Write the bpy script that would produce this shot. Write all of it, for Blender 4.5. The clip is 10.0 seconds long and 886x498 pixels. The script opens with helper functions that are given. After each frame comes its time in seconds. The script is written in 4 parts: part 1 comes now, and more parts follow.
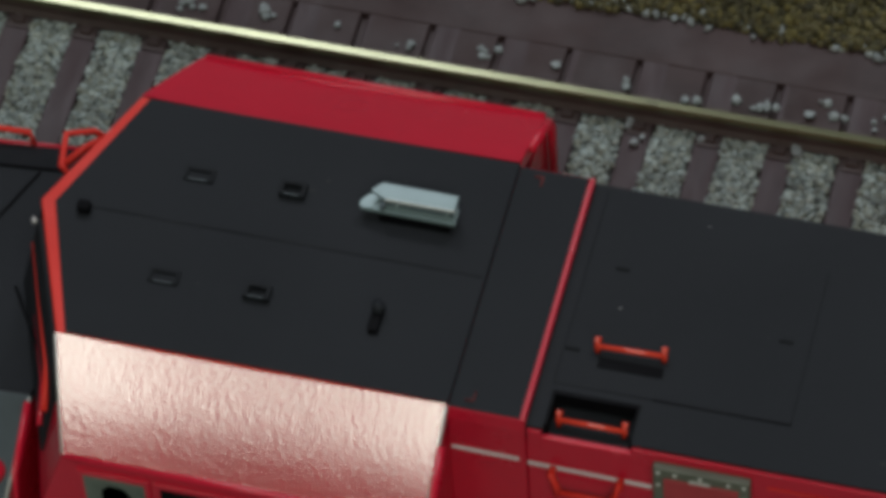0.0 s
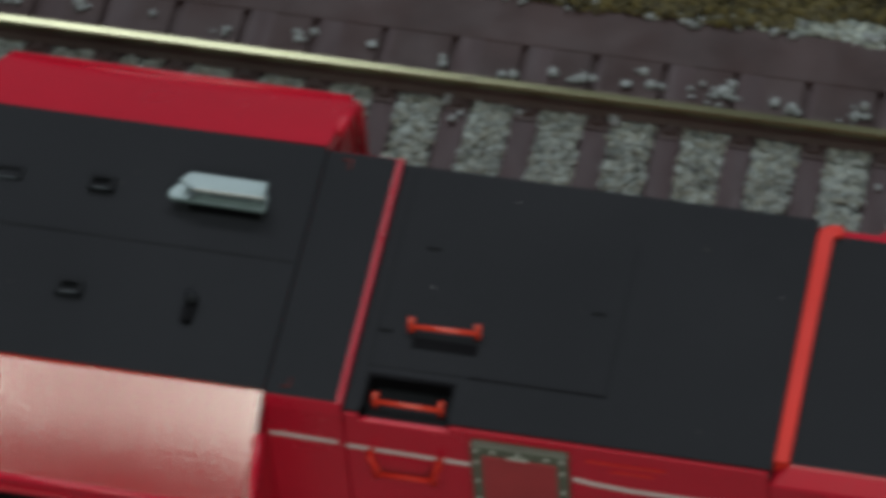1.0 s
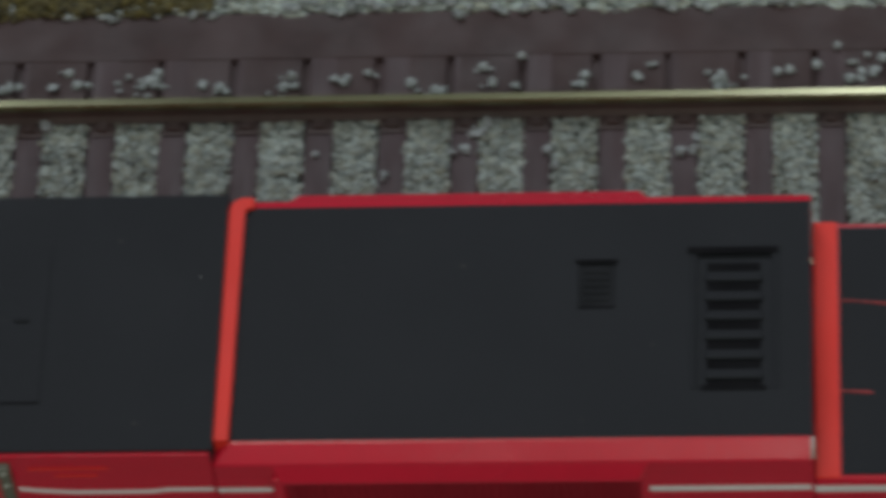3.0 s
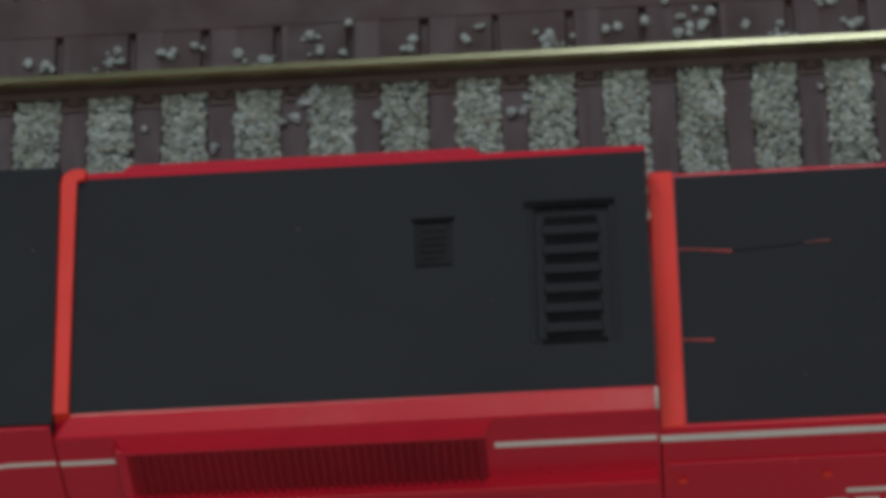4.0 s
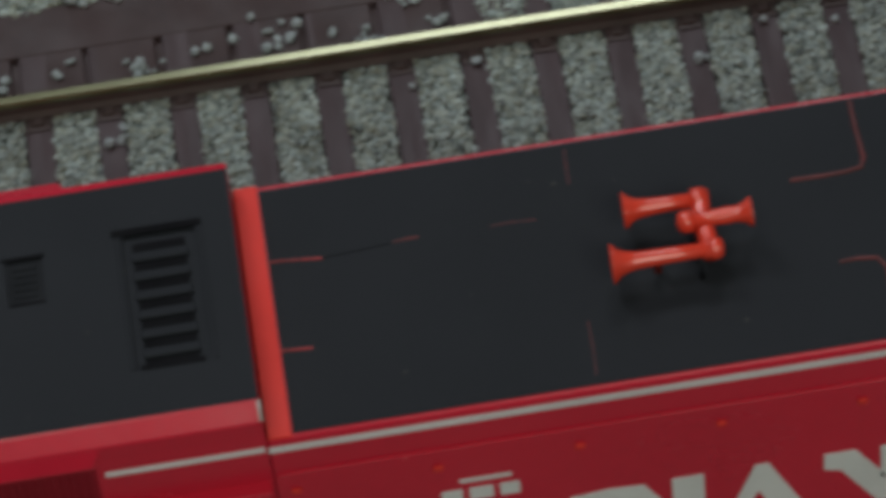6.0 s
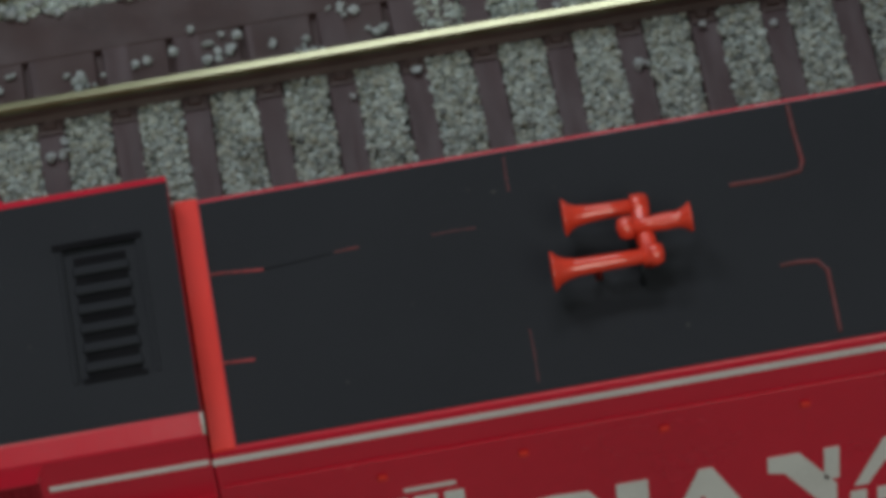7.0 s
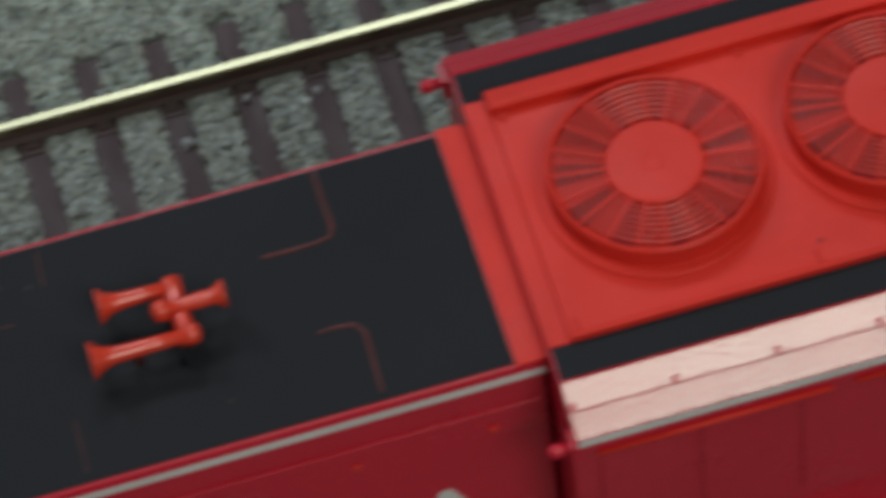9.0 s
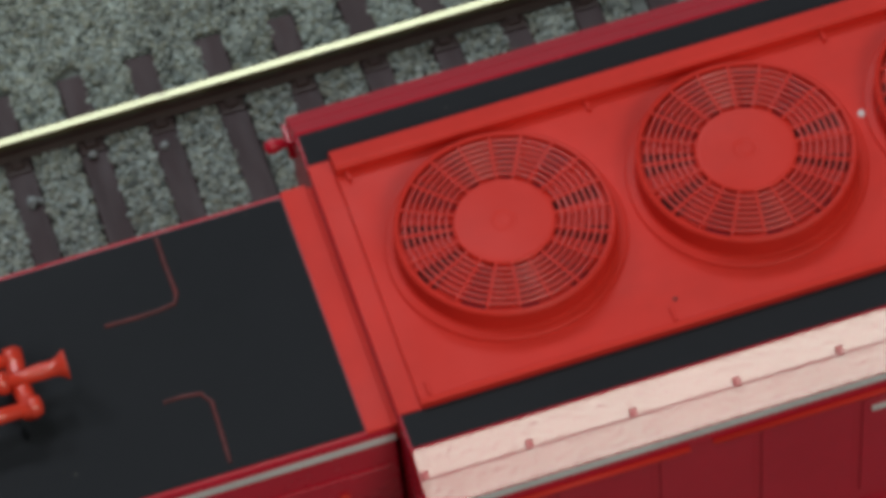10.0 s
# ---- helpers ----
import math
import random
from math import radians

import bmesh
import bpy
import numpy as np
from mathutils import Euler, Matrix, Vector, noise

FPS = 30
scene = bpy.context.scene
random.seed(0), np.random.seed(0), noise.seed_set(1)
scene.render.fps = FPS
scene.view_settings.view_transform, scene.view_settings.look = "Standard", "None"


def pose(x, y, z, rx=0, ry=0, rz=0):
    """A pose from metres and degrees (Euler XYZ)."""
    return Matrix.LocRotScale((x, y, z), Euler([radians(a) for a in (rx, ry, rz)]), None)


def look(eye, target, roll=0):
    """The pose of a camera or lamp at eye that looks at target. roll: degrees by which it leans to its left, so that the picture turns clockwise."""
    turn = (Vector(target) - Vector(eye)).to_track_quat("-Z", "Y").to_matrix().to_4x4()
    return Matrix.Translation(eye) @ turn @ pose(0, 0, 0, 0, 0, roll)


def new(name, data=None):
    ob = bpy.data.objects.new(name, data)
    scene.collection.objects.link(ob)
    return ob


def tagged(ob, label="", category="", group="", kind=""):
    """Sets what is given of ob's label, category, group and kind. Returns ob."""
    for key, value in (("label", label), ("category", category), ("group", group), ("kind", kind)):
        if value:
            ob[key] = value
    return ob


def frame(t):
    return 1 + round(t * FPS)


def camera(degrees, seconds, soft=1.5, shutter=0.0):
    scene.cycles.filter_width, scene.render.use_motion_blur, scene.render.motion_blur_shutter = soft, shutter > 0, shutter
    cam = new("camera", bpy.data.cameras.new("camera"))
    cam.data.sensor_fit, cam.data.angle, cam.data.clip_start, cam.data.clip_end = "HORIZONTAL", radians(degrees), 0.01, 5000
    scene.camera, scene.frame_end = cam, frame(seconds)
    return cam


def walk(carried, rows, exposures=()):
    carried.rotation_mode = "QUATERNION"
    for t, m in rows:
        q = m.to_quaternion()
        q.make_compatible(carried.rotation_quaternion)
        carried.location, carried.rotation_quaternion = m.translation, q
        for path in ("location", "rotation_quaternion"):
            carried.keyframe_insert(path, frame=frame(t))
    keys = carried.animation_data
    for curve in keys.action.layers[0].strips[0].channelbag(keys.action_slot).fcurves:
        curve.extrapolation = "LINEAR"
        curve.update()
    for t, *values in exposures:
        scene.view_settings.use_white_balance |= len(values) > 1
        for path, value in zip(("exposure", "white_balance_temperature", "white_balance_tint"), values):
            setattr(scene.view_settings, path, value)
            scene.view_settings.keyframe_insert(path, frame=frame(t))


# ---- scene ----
cam = camera(10.509, 10.0, soft=5.0, shutter=0.6)
PATH = [
    (0, (0.02117, -0.18784, 0.33353), (-0.05180, 0.03388, 0.00870), -4.77),
    (0.5, (0.02142, -0.18774, 0.33381), (-0.05099, 0.03329, 0.00838), -4.69),
    (1, (0.02605, -0.18623, 0.33438), (-0.03699, 0.03558, 0.00754), -5.26),
    (1.5, (0.02732, -0.18590, 0.33338), (-0.02777, 0.03832, 0.00675), -5.29),
    (2, (0.03089, -0.18585, 0.33360), (-0.01546, 0.03962, 0.00647), -5.67),
    (2.5, (0.03586, -0.18521, 0.33296), (-0.00605, 0.04090, 0.00448), -6.45),
    (3, (0.04001, -0.18486, 0.33233), (0.00839, 0.04166, 0.00204), -7.29),
    (3.2, (0.03969, -0.18542, 0.33157), (0.01255, 0.04240, 0.00144), -6.97),
    (4.3, (0.03937, -0.18578, 0.32896), (0.02443, 0.03904, -0.00155), -6.72),
    (4.5, (0.04067, -0.18573, 0.32932), (0.02784, 0.03882, -0.00146), -6.87),
    (5, (0.04366, -0.18685, 0.33065), (0.03876, 0.03740, -0.00055), -7.30),
    (5.5, (0.04613, -0.18741, 0.33041), (0.04866, 0.03715, -0.00059), -7.45),
    (6, (0.04766, -0.18794, 0.33067), (0.05443, 0.03683, -0.00014), -7.57),
    (6.2, (0.04797, -0.18795, 0.33039), (0.05751, 0.03695, -0.00026), -7.49),
    (7.3, (0.04924, -0.18835, 0.33106), (0.06092, 0.03635, 0.00034), -7.66),
    (7.5, (0.05085, -0.18825, 0.33077), (0.06538, 0.03548, -0.00049), -7.80),
    (8, (0.05446, -0.18892, 0.33054), (0.07600, 0.03499, -0.00022), -8.31),
    (8.5, (0.05369, -0.19148, 0.33257), (0.08102, 0.03257, 0.00234), -8.07),
    (9, (0.05969, -0.19087, 0.33137), (0.09619, 0.03314, 0.00200), -7.85),
    (9.5, (0.06144, -0.18641, 0.33041), (0.10759, 0.03489, 0.00042), -6.84),
    (10, (0.06366, -0.18454, 0.32723), (0.10985, 0.03733, -0.00238), -6.83),
]
walk(cam, [(t, look(eye, target, roll)) for t, eye, target, roll in PATH])


# ---------------------------------------------------------------- light
MM = 0.001
world = bpy.data.worlds.new("room_world")
scene.world = world
world.use_nodes = True
world.node_tree.nodes["Background"].inputs[0].default_value = (0.85, 0.93, 1.0, 1)
world.node_tree.nodes["Background"].inputs[1].default_value = 0.05


def ceiling_lamp(name, x0, x1, y0, y1, radiance, colour):
    """A flat lamp in the ceiling, shining straight down, given in metres."""
    data = bpy.data.lights.new(name, "AREA")
    data.shape, data.size, data.size_y = "RECTANGLE", x1 - x0, y1 - y0
    data.energy, data.color = radiance * math.pi * (x1 - x0) * (y1 - y0), colour
    ob = new(name, data)
    ob.location = ((x0 + x1) / 2, (y0 + y1) / 2, 1.345)
    return ob


LAMP, WARM = (0.95, 1.0, 1.07), (0.95, 1.0, 0.87)
ceiling_lamp("lamp_over_backdrop", -0.84, -0.365, 0.88, 1.22, 11.1, LAMP)
ceiling_lamp("lamp_over_backdrop", 0.03, 0.47, 0.88, 1.22, 11.1, LAMP)
ceiling_lamp("lamp_overhead", -0.40, -0.02, 0.22, 0.46, 10.5, LAMP)
ceiling_lamp("lamp_over_aisle", -0.362, -0.12, -0.69, -0.42, 11.0, WARM)
ceiling_lamp("lamp_over_aisle", 0.15, 0.95, -1.56, -0.96, 10.5, WARM)


# ---------------------------------------------------------------- materials
def mat(name, base, rough=0.5, metal=0.0, vary=0.12, grain=1.2, blotch=9.0, bump=0.0, bump_mm=0.6,
        island=0.0, spec=0.5, other=None, stretch=(1, 1, 1), speck=None, uneven=0.15, relief=3.0, tint=None, coat=0.0):
    """A procedural paint, plastic or stone: two scales of colour variation (grain and blotch, in mm), uneven gloss, relief."""
    m = bpy.data.materials.new(name)
    m.use_nodes = True
    nt = m.node_tree
    n, l = nt.nodes, nt.links
    p = n["Principled BSDF"]
    p.inputs["Metallic"].default_value = metal
    p.inputs["Specular IOR Level"].default_value = spec
    p.inputs["Coat Weight"].default_value, p.inputs["Coat Roughness"].default_value = coat, rough
    geo = n.new("ShaderNodeNewGeometry")
    mp = n.new("ShaderNodeMapping")
    mp.inputs["Scale"].default_value = stretch
    l.new(geo.outputs["Position"], mp.inputs["Vector"])

    def tex(size_mm, detail=4.0):
        t = n.new("ShaderNodeTexNoise")
        t.inputs["Scale"].default_value = 1000.0 / size_mm
        t.inputs["Detail"].default_value = detail
        l.new(mp.outputs["Vector"], t.inputs["Vector"])
        return t.outputs["Fac"]

    def mix(fac, a, b):
        x = n.new("ShaderNodeMix")
        x.data_type = "RGBA"
        for sock, val in ((x.inputs[6], a), (x.inputs[7], b)):
            if isinstance(val, tuple):
                sock.default_value = (*val, 1)
            else:
                l.new(val, sock)
        l.new(fac, x.inputs[0])
        return x.outputs[2]

    def remap(fac, lo, hi, a=0.0, b=1.0):
        r = n.new("ShaderNodeMapRange")
        for k, val in enumerate((lo, hi, a, b)):
            r.inputs[k + 1].default_value = val
        l.new(fac, r.inputs[0])
        return r.outputs[0]

    dark = tuple(c * (1 - vary) for c in base)
    light = tuple(min(1, c * (1 + vary)) for c in base)
    colour = mix(remap(tex(blotch), 0.35, 0.65), dark, light)
    colour = mix(remap(tex(grain), 0.4, 0.75, 0, 0.6), colour, other or light)
    if island:
        per = n.new("ShaderNodeNewGeometry").outputs["Random Per Island"]
        hsv = n.new("ShaderNodeHueSaturation")
        l.new(colour, hsv.inputs["Color"])
        l.new(remap(per, 0, 1, 1 - island, 1 + island), hsv.inputs["Value"])
        colour = hsv.outputs["Color"]
    if tint:
        turn = n.new("ShaderNodeMath")
        turn.operation = "PINGPONG"
        turn.inputs[1].default_value = 0.09
        l.new(n.new("ShaderNodeNewGeometry").outputs["Random Per Island"], turn.inputs[0])
        colour = mix(remap(turn.outputs[0], 0.04, 0.09, 0.0, 0.5), colour, tint)
    if speck:
        colour = mix(remap(tex(speck[0], 2.0), speck[1], speck[1] + 0.04), colour, speck[2])
    l.new(colour, p.inputs["Base Color"])
    l.new(remap(tex(blotch * 0.6), 0.3, 0.7, rough * (1 - uneven), min(1, rough * (1 + uneven))), p.inputs["Roughness"])
    if bump:
        b = n.new("ShaderNodeBump")
        b.inputs["Strength"].default_value = 1.0
        b.inputs["Distance"].default_value = bump * MM
        l.new(tex(bump_mm, relief), b.inputs["Height"])
        l.new(b.outputs["Normal"], p.inputs["Normal"])
        l.new(b.outputs["Normal"], p.inputs["Coat Normal"])
    return m


# RED_TOP_BASE is oranger and brighter: the light from above is in its colour
RED_BASE, RED_TOP_BASE = (0.50, 0.0100, 0.031), (0.62, 0.031, 0.021)
RED = mat("red_enamel", RED_BASE, 0.25, vary=0.06, blotch=14, bump=0.012, bump_mm=0.9, spec=0.42)
# copies of the same red, darkened so lamp glare on them reads cream
GLARE_RED = (0.38, 0.0100, 0.018)
RED_SLOPE = mat("red_orange_peel_glare", GLARE_RED, 0.125, vary=0.06, blotch=14, bump=0.0098, bump_mm=0.36, relief=4.0, spec=1.0, coat=1.0)
# one shoulder paint in two copies: whiter glare above, pinker below
RED_SHOULDER = mat("red_shoulder_glare", GLARE_RED, 0.15, vary=0.06, blotch=14, bump=0.023, bump_mm=0.4, relief=2.5, spec=0.62, coat=0.44)
RED_SHOULDER_LOW = mat("red_orange_peel_shoulder_glare", GLARE_RED, 0.19, vary=0.06, blotch=14, bump=0.028, bump_mm=0.4, relief=2.0, spec=0.6, coat=0.4)
RED_TOP = mat("red_enamel_lit", RED_TOP_BASE, 0.46, vary=0.07, blotch=10, bump=0.01, bump_mm=0.8, spec=0.2)
RED_GUARD = mat("red_guard_lit", RED_TOP_BASE, 0.3, vary=0.05, blotch=10, spec=0.8)
ORANGE = mat("orange_red_plastic", (0.62, 0.045, 0.022), 0.22, spec=0.8, vary=0.06, grain=0.8, bump=0.01)
BLACK = mat("black_roof_paint", (0.0119, 0.0133, 0.0168), 0.72, vary=0.07, grain=0.7, blotch=22, bump=0.006, bump_mm=0.4, uneven=0.04, spec=0.22,
            speck=(1.1, 0.765, (0.05, 0.05, 0.045)))
GREY_GLOSS = mat("dark_grey_gloss", (0.041, 0.055, 0.063), 0.42, vary=0.1, blotch=6, bump=0.02, bump_mm=0.8)
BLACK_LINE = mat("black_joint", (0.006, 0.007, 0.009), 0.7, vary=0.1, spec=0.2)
# far below the roof black, so recesses carry their shade in the colour
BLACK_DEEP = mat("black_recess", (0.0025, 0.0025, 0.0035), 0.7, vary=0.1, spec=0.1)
WORN = mat("red_showing_through_black", (0.10, 0.013, 0.013), 0.6, vary=0.5, grain=0.5, blotch=1.6)
CRACK = mat("red_crack", (0.26, 0.02, 0.022), 0.6, vary=0.5, grain=0.6, blotch=1.2)
SILVER = mat("silver_paint", (0.165, 0.22, 0.225), 0.32, metal=0.25, vary=0.10, grain=0.5)
# darker copy of the silver, shade of the unit's side in the colour
SHADED_SILVER = mat("shaded_silver_paint", (0.075, 0.095, 0.11), 0.45, metal=0.2, vary=0.1, grain=0.5)
STRIPE = mat("off_white_stripe", (0.64, 0.62, 0.63), 0.34, vary=0.1, grain=0.4)
DECAL = mat("grey_white_decal", (0.60, 0.60, 0.60), 0.5, vary=0.08, grain=0.4)
OLIVE = mat("olive_grey_frame", (0.10, 0.105, 0.08), 0.45, vary=0.15)
RIVET = mat("pale_rivet", (0.45, 0.45, 0.42), 0.4, vary=0.1)
GRILLE_RED = mat("dusty_red_mesh", (0.36, 0.036, 0.044), 0.5, vary=0.15, grain=0.3, bump=0.03, bump_mm=0.25)
# dark copy of the red, with the shade of recesses in its colour
RED_SHADED = mat("shaded_wine_red", (0.24, 0.008, 0.018), 0.6, vary=0.15, grain=0.4, spec=0.2)
GLASS = mat("smoky_window", (0.10, 0.12, 0.10), 0.12, vary=0.2, blotch=4)
APRON = mat("dark_brown_apron_plastic", (0.036, 0.0185, 0.0180), 0.66, vary=0.2, grain=0.8, blotch=8, bump=0.03, bump_mm=0.4)
TIE = mat("dark_brown_plastic_tie", (0.045, 0.0255, 0.028), 0.62, vary=0.16, grain=0.7, blotch=6, bump=0.03, bump_mm=0.35, stretch=(3, 0.5, 1))
CHAIR = mat("brown_rail_fixing", (0.045, 0.026, 0.022), 0.6, vary=0.2)
RAIL = mat("nickel_silver_rail", (0.175, 0.178, 0.098), 0.16, metal=0.5, vary=0.14, grain=0.6, blotch=7, stretch=(0.2, 1, 1), speck=(0.9, 0.68, (0.07, 0.068, 0.04)))
RAIL_WEB = mat("rust_brown_rail_side", (0.078, 0.054, 0.050), 0.6, metal=0.0, vary=0.2)
STONE = mat("grey_green_ballast_grain", (0.245, 0.292, 0.280), 0.8, vary=0.24, grain=0.4, blotch=4, island=0.58, other=(0.31, 0.32, 0.27), tint=(0.29, 0.285, 0.19))
PALE_STONE = mat("pale_loose_stone", (0.215, 0.24, 0.24), 0.75, vary=0.2, grain=0.25, blotch=0.6, island=0.3, bump=0.05, bump_mm=0.25)
BED = mat("glued_ballast_bed", (0.17, 0.19, 0.18), 0.9, vary=0.35, grain=0.6, blotch=4, bump=0.25, bump_mm=0.8)
TURF = mat("yellow_green_turf", (0.066, 0.056, 0.024), 0.85, vary=0.45, grain=0.6, blotch=9, island=0.6, other=(0.040, 0.046, 0.024), tint=(0.16, 0.13, 0.03))
STEEL = mat("dark_wheel_steel", (0.12, 0.11, 0.10), 0.4, metal=0.8)
PLASTER = mat("room_wall_paint", (0.24, 0.25, 0.26), 0.8, grain=4, blotch=300, vary=0.04)
CEIL = mat("ceiling_paint", (0.60, 0.60, 0.58), 0.8, grain=4, blotch=300, vary=0.03)
FLOOR = mat("grey_room_floor", (0.10, 0.095, 0.09), 0.6, grain=6, blotch=200, vary=0.15)


# ---------------------------------------------------------------- building helpers, all in mm
ORIGIN = {}


def thing(name, x, y, z, label="", category="", group="", kind=""):
    ob = new(name)
    ob.location = (x * MM, y * MM, z * MM)
    ob.empty_display_size = 0.01
    ORIGIN[ob.name] = (x, y, z)
    return tagged(ob, label, category, group, kind)


def mesh_of(name, bm, material, org=(0, 0, 0), smooth=False):
    bmesh.ops.recalc_face_normals(bm, faces=bm.faces[:])
    for v in bm.verts:
        v.co = (v.co - Vector(org)) * MM
    for f in bm.faces:
        f.smooth = smooth
    me = bpy.data.meshes.new(name)
    bm.to_mesh(me)
    bm.free()
    me.materials.append(material)
    return me


def part(name, bm, material, parent, label="", smooth=False):
    """Links a bmesh, in the world's mm, as one mesh object under a thing or a part."""
    org = ORIGIN[parent.name]
    ob = new(name, mesh_of(name, bm, material, org, smooth))
    ob.parent = parent
    ORIGIN[ob.name] = org
    return tagged(ob, label)


def piece(name, me, parent, x, y, z, rx=0, ry=0, rz=0):
    """One of many alike pieces that share a mesh made round its own origin."""
    org = ORIGIN[parent.name]
    ob = new(name, me)
    ob.parent = parent
    ob.matrix_basis = pose((x - org[0]) * MM, (y - org[1]) * MM, (z - org[2]) * MM, rx, ry, rz)
    return ob


def soften(bm, width, segments=2):
    if width:
        bmesh.ops.bevel(bm, geom=bm.edges[:], offset=width, segments=segments, profile=0.5, affect="EDGES", clamp_overlap=True)
    return bm


def add_box(bm, x0, x1, y0, y1, z0, z1):
    v = [bm.verts.new((x, y, z)) for x in (x0, x1) for y in (y0, y1) for z in (z0, z1)]
    for f in ((0, 1, 3, 2), (4, 6, 7, 5), (0, 4, 5, 1), (2, 3, 7, 6), (0, 2, 6, 4), (1, 5, 7, 3)):
        bm.faces.new([v[i] for i in f])
    return bm


def box(x0, x1, y0, y1, z0, z1, bevel=0.12, segments=2):
    return soften(add_box(bmesh.new(), x0, x1, y0, y1, z0, z1), bevel, segments)


def extrude(bm, ring_a, ring_b):
    """A solid between two rings of as many points."""
    a, b = [bm.verts.new(p) for p in ring_a], [bm.verts.new(p) for p in ring_b]
    bm.faces.new(a)
    bm.faces.new(b[::-1])
    for i in range(len(a)):
        k = (i + 1) % len(a)
        bm.faces.new((a[i], b[i], b[k], a[k]))
    return bm


def prism_x(profile, x0, x1, bevel=0.12, segments=2):
    """A profile of (y, z) drawn out along the train."""
    return soften(extrude(bmesh.new(), [(x0, y, z) for y, z in profile], [(x1, y, z) for y, z in profile]), bevel, segments)


def slab(outline, z0, z1, bevel=0.1, segments=2):
    """An outline of (x, y) drawn upwards."""
    return soften(extrude(bmesh.new(), [(x, y, z0) for x, y in outline], [(x, y, z1) for x, y in outline]), bevel, segments)


def wall_slab(outline, y0, y1):
    """An outline of (x, z) drawn across the train."""
    return extrude(bmesh.new(), [(x, y0, z) for x, z in outline], [(x, y1, z) for x, z in outline])


def turned(profile, centre, axis="z", seg=32, bm=None, cap=True):
    """A profile of (radius, height) turned round an axis through the centre."""
    bm = bm or bmesh.new()
    cx, cy, cz = centre
    rings = []
    for r, h in profile:
        ring = []
        for i in range(seg):
            a = 2 * math.pi * i / seg
            u, w = r * math.cos(a), r * math.sin(a)
            ring.append(bm.verts.new((cx + u, cy + w, cz + h) if axis == "z" else (cx + h, cy + u, cz + w) if axis == "x" else (cx + u, cy + h, cz + w)))
        rings.append(ring)
    for a, b in zip(rings, rings[1:]):
        for i in range(seg):
            k = (i + 1) % seg
            bm.faces.new((a[i], a[k], b[k], b[i]))
    for ring, r in ((rings[0], profile[0][0]), (rings[-1], profile[-1][0])):
        if cap and r > 1e-6:
            bm.faces.new(ring)
    return bm


def tube(points, r, seg=8, bm=None):
    """A bent wire through the points."""
    bm = bm or bmesh.new()
    pts = [Vector(p) for p in points]
    rings = []
    for i, p in enumerate(pts):
        d = (pts[min(i + 1, len(pts) - 1)] - pts[max(i - 1, 0)]).normalized()
        side = d.cross(Vector((0, 0, 1)) if abs(d.z) < 0.9 else Vector((1, 0, 0))).normalized()
        up = side.cross(d)
        rings.append([bm.verts.new(p + r * (math.cos(a) * side + math.sin(a) * up)) for a in (2 * math.pi * k / seg for k in range(seg))])
    for a, b in zip(rings, rings[1:]):
        for i in range(seg):
            k = (i + 1) % seg
            bm.faces.new((a[i], a[k], b[k], b[i]))
    bm.faces.new(rings[0])
    bm.faces.new(rings[-1])
    return bm


# ---------------------------------------------------------------- the room round the layout
def room():
    def big(name, x0, x1, y0, y1, z0, z1, m, label):
        o = new(name, mesh_of(name, add_box(bmesh.new(), x0, x1, y0, y1, z0, z1), m))
        tagged(o, label, "room", kind="structure")

    big("floor", -1300, 1300, -1600, 1400, -90, -40, FLOOR, "plain grey floor of the layout room")
    big("ceiling", -1300, 1300, -1600, 1400, 1350, 1400, CEIL, "plain pale ceiling of the layout room")
    big("wall_north", -1300, 1300, 1400, 1460, -90, 1400, PLASTER, "plain painted room wall")
    big("wall_south", -1300, 1300, -1660, -1600, -90, 1400, PLASTER, "plain painted room wall")
    big("wall_east", 1300, 1360, -1660, 1460, -90, 1400, PLASTER, "plain painted room wall")
    big("wall_west", -1360, -1300, -1660, 1460, -90, 1400, PLASTER, "plain painted room wall")
    big("ground", -332, 332, -120, 240, -40, -0.75, BED, "layout ground of glued grey ballast on board")


room()

# ---------------------------------------------------------------- track
PITCH, TIE_0 = 6.255, -21.64
TRACK_Y = 48.57
RAIL_Y = (57.27, 39.87)


def rail(parent, y, x0, x1):
    head = [(-0.44, 1.55), (-0.44, 2.02), (-0.31, 2.2), (0.31, 2.2), (0.44, 2.02), (0.44, 1.55)]
    web = [(-0.78, 0.02), (-0.78, 0.2), (-0.24, 0.4), (-0.2, 1.55), (0.2, 1.55), (0.24, 0.4), (0.78, 0.2), (0.78, 0.02)]
    part("rail_head", prism_x([(y + a, b) for a, b in head], x0, x1, 0.0), RAIL, parent, "shiny nickel silver rail head", smooth=False)
    part("rail_web", prism_x([(y + a, b) for a, b in web], x0, x1, 0.0), RAIL_WEB, parent, "brown painted rail web and foot")


